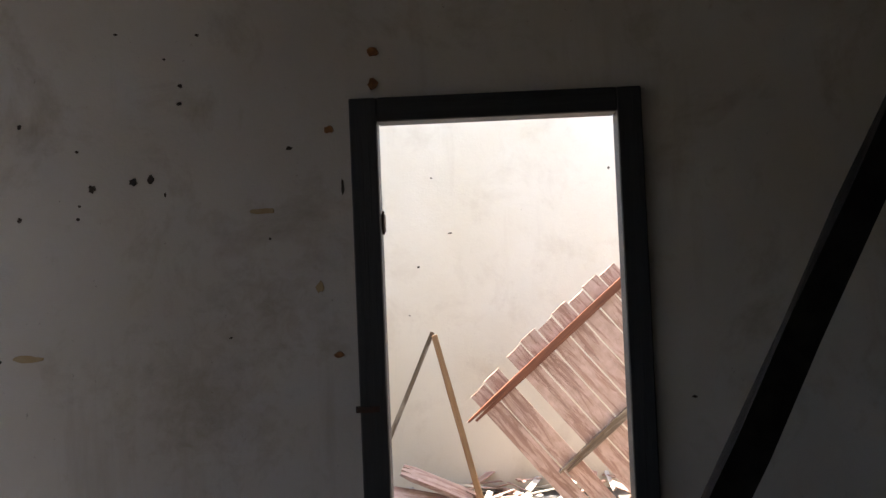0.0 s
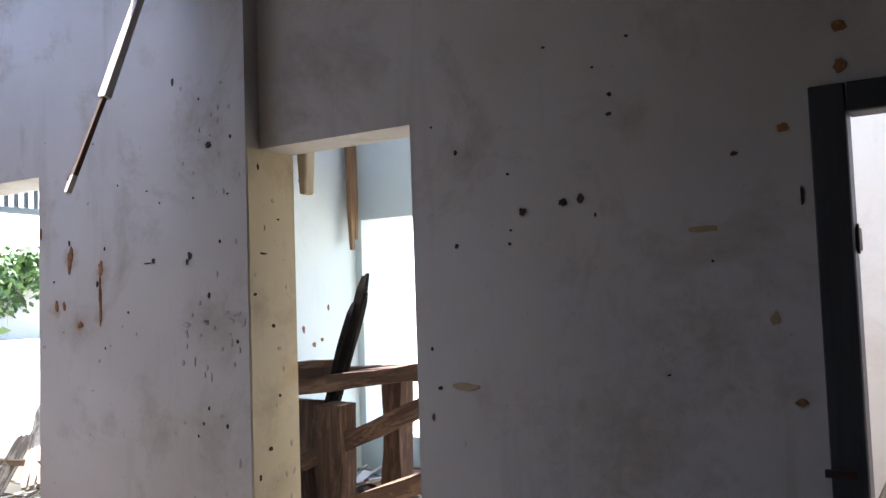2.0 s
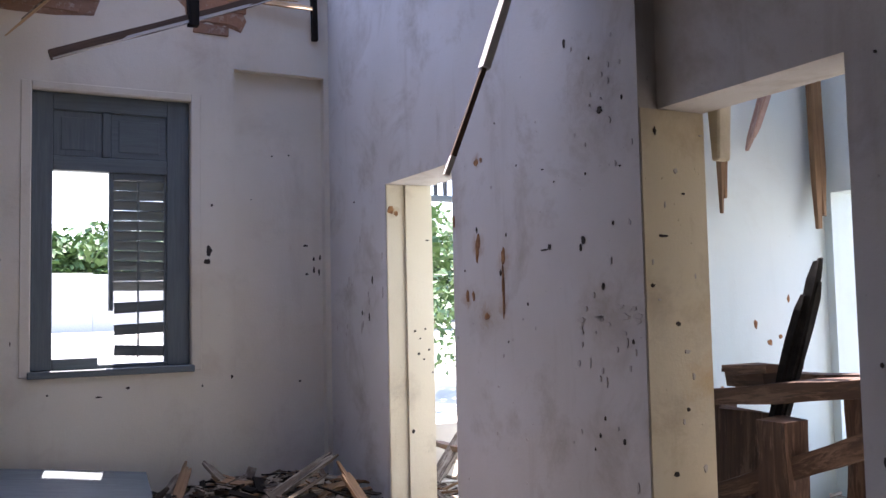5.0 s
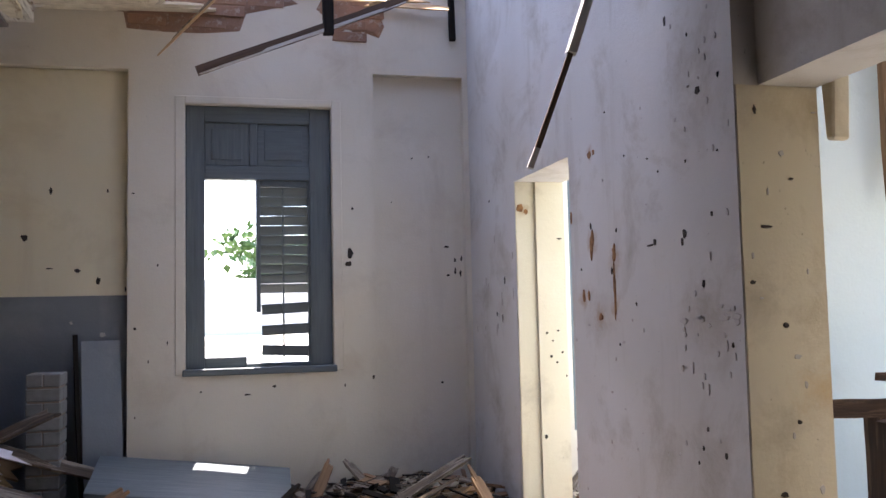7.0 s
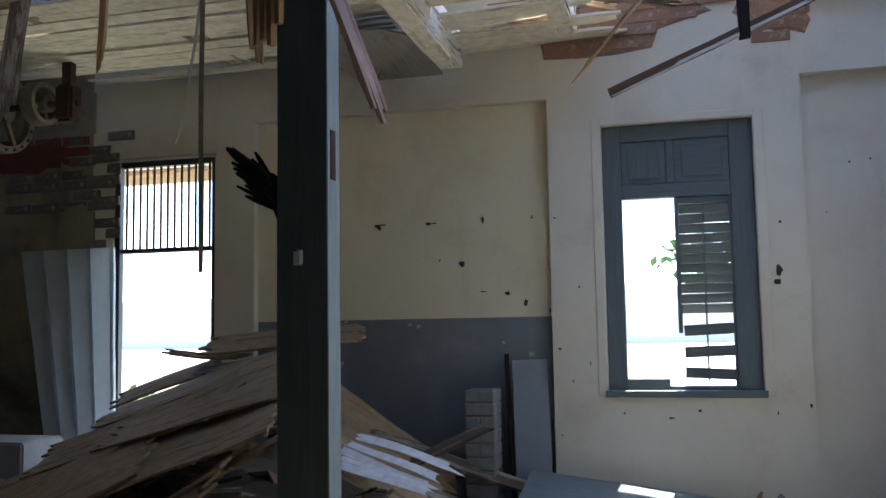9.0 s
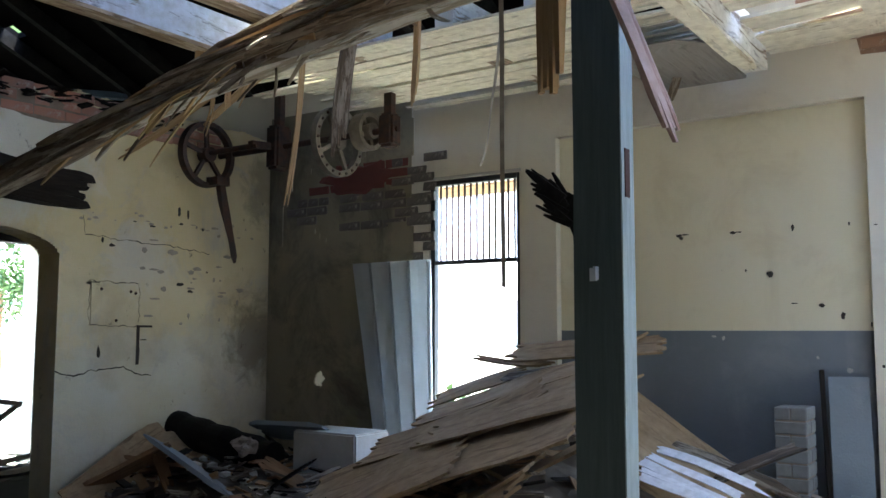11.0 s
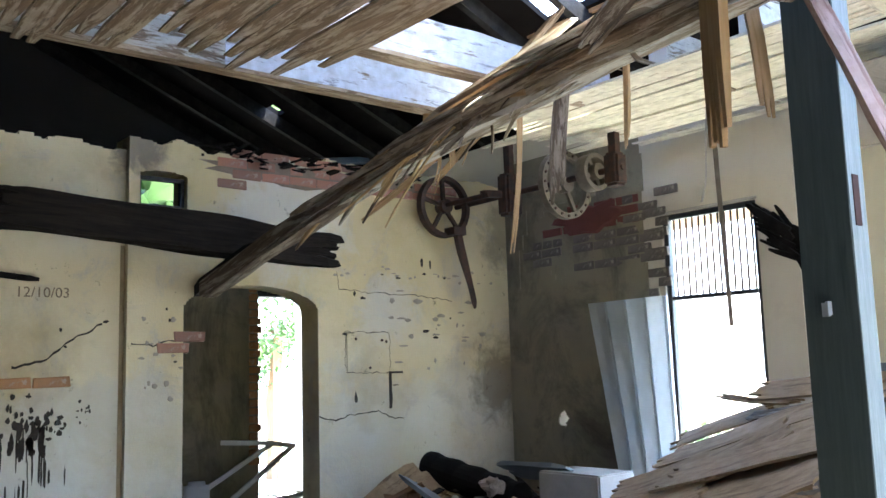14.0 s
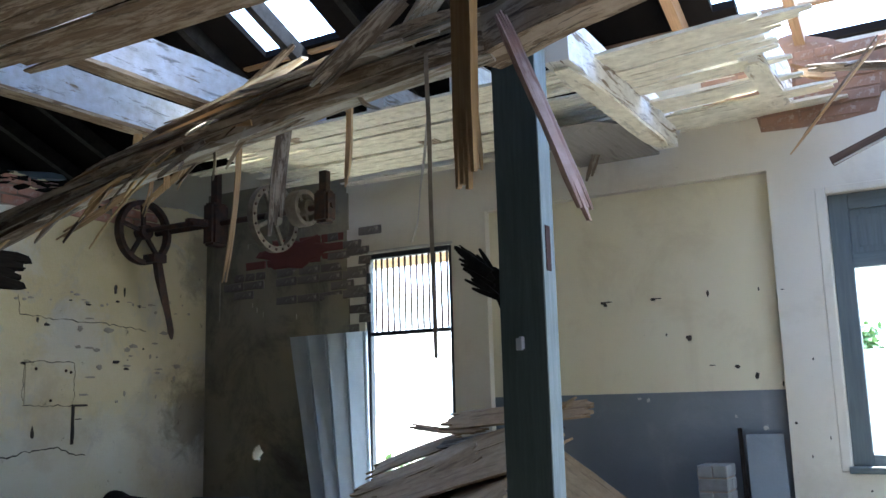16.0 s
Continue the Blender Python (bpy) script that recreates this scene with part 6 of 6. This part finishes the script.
# ---- things beyond the arch ----
# pale materials stand in for the sunlight on this rubbish
litter("back_room_litter", [(-6.3, -3.4, 4.0, 6.5, 260)], "broken laths and rubbish in the back room", 37, (0.1, 0.5), (PALEWOOD, STONE), lambda x, y: FLOOR + 0.5)
bm = bmesh.new()
box(bm, -6.3, -3.35, 3.0, 6.55, FLOOR, FLOOR + 0.45)
thing("back_room_rubble", bm, DIRT, "rubble filling the back room floor", "rubble", kind="stuff")
rack = thing("metal_bed_frame", None, PALEIRON, "pale metal frame tipped over in the back room", "metal frame")
for i, (a, b) in enumerate((((-4.3, 4.45, 1.02), (-4.1, 4.95, 1.36)), ((-4.2, 4.65, 0.95), (-4.05, 5.1, 1.33)), ((-4.1, 4.95, 1.36), (-4.05, 5.12, 1.33)), ((-4.3, 4.6, 1.38), (-4.1, 4.95, 1.36)), ((-4.0, 4.6, 0.9), (-3.9, 5.2, 0.98)), ((-4.0, 4.5, 0.82), (-3.85, 5.2, 0.9)))):
    part("tube", timber(a, b, 0.035, 0.035, 1, 1, seg=3, seed=800 + i), PALEWOOD, rack)
bm = bmesh.new()
box(bm, -4.25, -3.75, 4.55, 5.25, 0.55, 0.86)
bmesh.ops.bevel(bm, geom=bm.edges[:], offset=0.02, segments=2, affect="EDGES")
thing("dark_crate", bm, DADO, "dark blue-grey crate in the back room", "crate")
bm = bmesh.new()
bmesh.ops.create_cone(bm, cap_ends=True, segments=20, radius1=0.105, radius2=0.095, depth=0.55, matrix=Matrix.Translation((-4.25, 4.38, 0.83)))
bmesh.ops.bevel(bm, geom=[e for e in bm.edges if e.calc_face_angle(0) > 1], offset=0.03, segments=3, affect="EDGES")
thing("gas_cylinder", bm, ZINC, "dusty pale metal cylinder behind the arch", "cylinder", smooth=True)
rj = random.Random(120)
for r in range(24):
    bm = bmesh.new()
    y1 = 5.225 + rj.uniform(0.0, 0.05)
    box(bm, -5.0 + rj.uniform(-.01, .01), -4.89 + rj.uniform(-.01, .01), 5.15, y1, 1.12 + 0.0722 * r, 1.182 + 0.0722 * r)
    bmesh.ops.bevel(bm, geom=bm.edges[:], offset=0.006, segments=1, affect="EDGES")
    part("brick", bm, ORANGEBRICK, partition_4)

# ---- outside ----


def tree_meshes(seed, h, r, leaves, size):
    rnd = random.Random(seed)
    trunk = timber((0, 0, -0.1), (0.1, 0.05, h * 0.6), h * 0.04, h * 0.04, 1, 1, seg=6, wob=0.1, seed=seed)
    bm = bmesh.new()
    clumps = [Vector((rnd.gauss(0, r * 0.5), rnd.gauss(0, r * 0.5), h * rnd.uniform(0.4, 0.95))) for _ in range(22)]
    for _ in range(leaves):
        c = rnd.choice(clumps) + Vector((rnd.gauss(0, r * .2), rnd.gauss(0, r * .2), rnd.gauss(0, r * .16)))
        e = Euler((rnd.uniform(-1, 1), rnd.uniform(-1, 1), rnd.uniform(0, 6.3))).to_matrix()
        s = size * rnd.uniform(.6, 1.3)
        bm.faces.new([bm.verts.new(c + e @ Vector(p) * s) for p in ((-.5, 0, 0), (0, -.3, .05), (.5, 0, 0), (0, .3, .05))])
    return trunk, bm


def tree(name, place, seed, h, r, leaves, size, label, group):
    trunk, crown = tree_meshes(seed, h, r, leaves, size)
    ob = thing(name, None, LEAF, label, "tree" if h > 2.5 else "bush", group)
    part("trunk", trunk, BROWNWOOD, ob)
    part("crown", crown, LEAF, ob)
    ob.location = place
    return ob


far = tree("tree", (9.5, 118, -0.1), 1, 8.0, 4.4, 2600, 0.9, "leafy green tree at the far edge of the field", "far trees")
for i, (x, y, s) in enumerate(((-3, 125, 0.64), (0.5, 121, 0.66), (4, 120, 0.68), (13, 122, 1.6), (17, 120, 1.4), (19, 116, 1.0), (27, 112, 1.1), (36, 104, 1.25), (44, 100, 1.2), (52, 98, 1.3), (-12, 122, 1.1), (-22, 116, 1.0), (-34, 110, 1.2), (-46, 104, 1.2), (60, 96, 1.3), (31, 70, 0.9), (34, 66, 0.8), (-19, 8.3, 1.25))):
    copy_thing(far, pose(x, y, -0.1, 0, 0, 47 * i) @ Matrix.Diagonal((s, s, s, 1)))
bm = bmesh.new()
for i in range(40):
    x = -90 + 4.6 * i
    box(bm, x, x + 4.58, 96, 96.4, -0.2, 5.6 + 0.15 * math.sin(i))
thing("boundary_wall", bm, STONE, "long pale boundary wall across the field", "wall")
near = tree("bush", (7.6, 16.0, -0.1), 2, 2.4, 1.1, 1500, 0.16, "green leafy bush outside the building", "bushes")
for i, (x, y, s) in enumerate(((8.6, 18.5, 1.6), (10, 20, 1.8), (-3.1, 9.6, 0.55), (-22, 17.5, 1.6))):
    copy_thing(near, pose(x, y, -0.1, 0, 0, 61 * i) @ Matrix.Diagonal((s, s, s, 1)))
tree("tree", (-13.4, 10.0, -0.1), 5, 5.0, 1.0, 3000, 0.13, "leafy young tree outside the back room", "near trees")
eaves = thing("neighbour_eaves", None, BROWNWOOD, "rafter ends and tiles of a neighbouring roof", "eaves")
bm = bmesh.new()
slab(bm, -7.0, -0.8, 10.0, 10.05, 3.42, 3.6, 0, 0)
part("fascia", bm, RAWWOOD, eaves)
for i in range(22):
    x = -7 + 0.28 * i
    part("rafter_end", timber((x, 9.6, 3.5), (x, 10.4, 3.75), 0.07, 0.10, 1, 1, seg=2, seed=i), BROWNWOOD, eaves)
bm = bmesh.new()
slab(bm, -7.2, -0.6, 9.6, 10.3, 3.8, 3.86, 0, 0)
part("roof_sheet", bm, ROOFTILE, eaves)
for x in (-7.0, -6.6):
    part("support_post", timber((x, 10.2, -0.1), (x, 10.2, 3.8), 0.12, 0.12, 1, 1, seg=2, seed=3), BROWNWOOD, eaves)
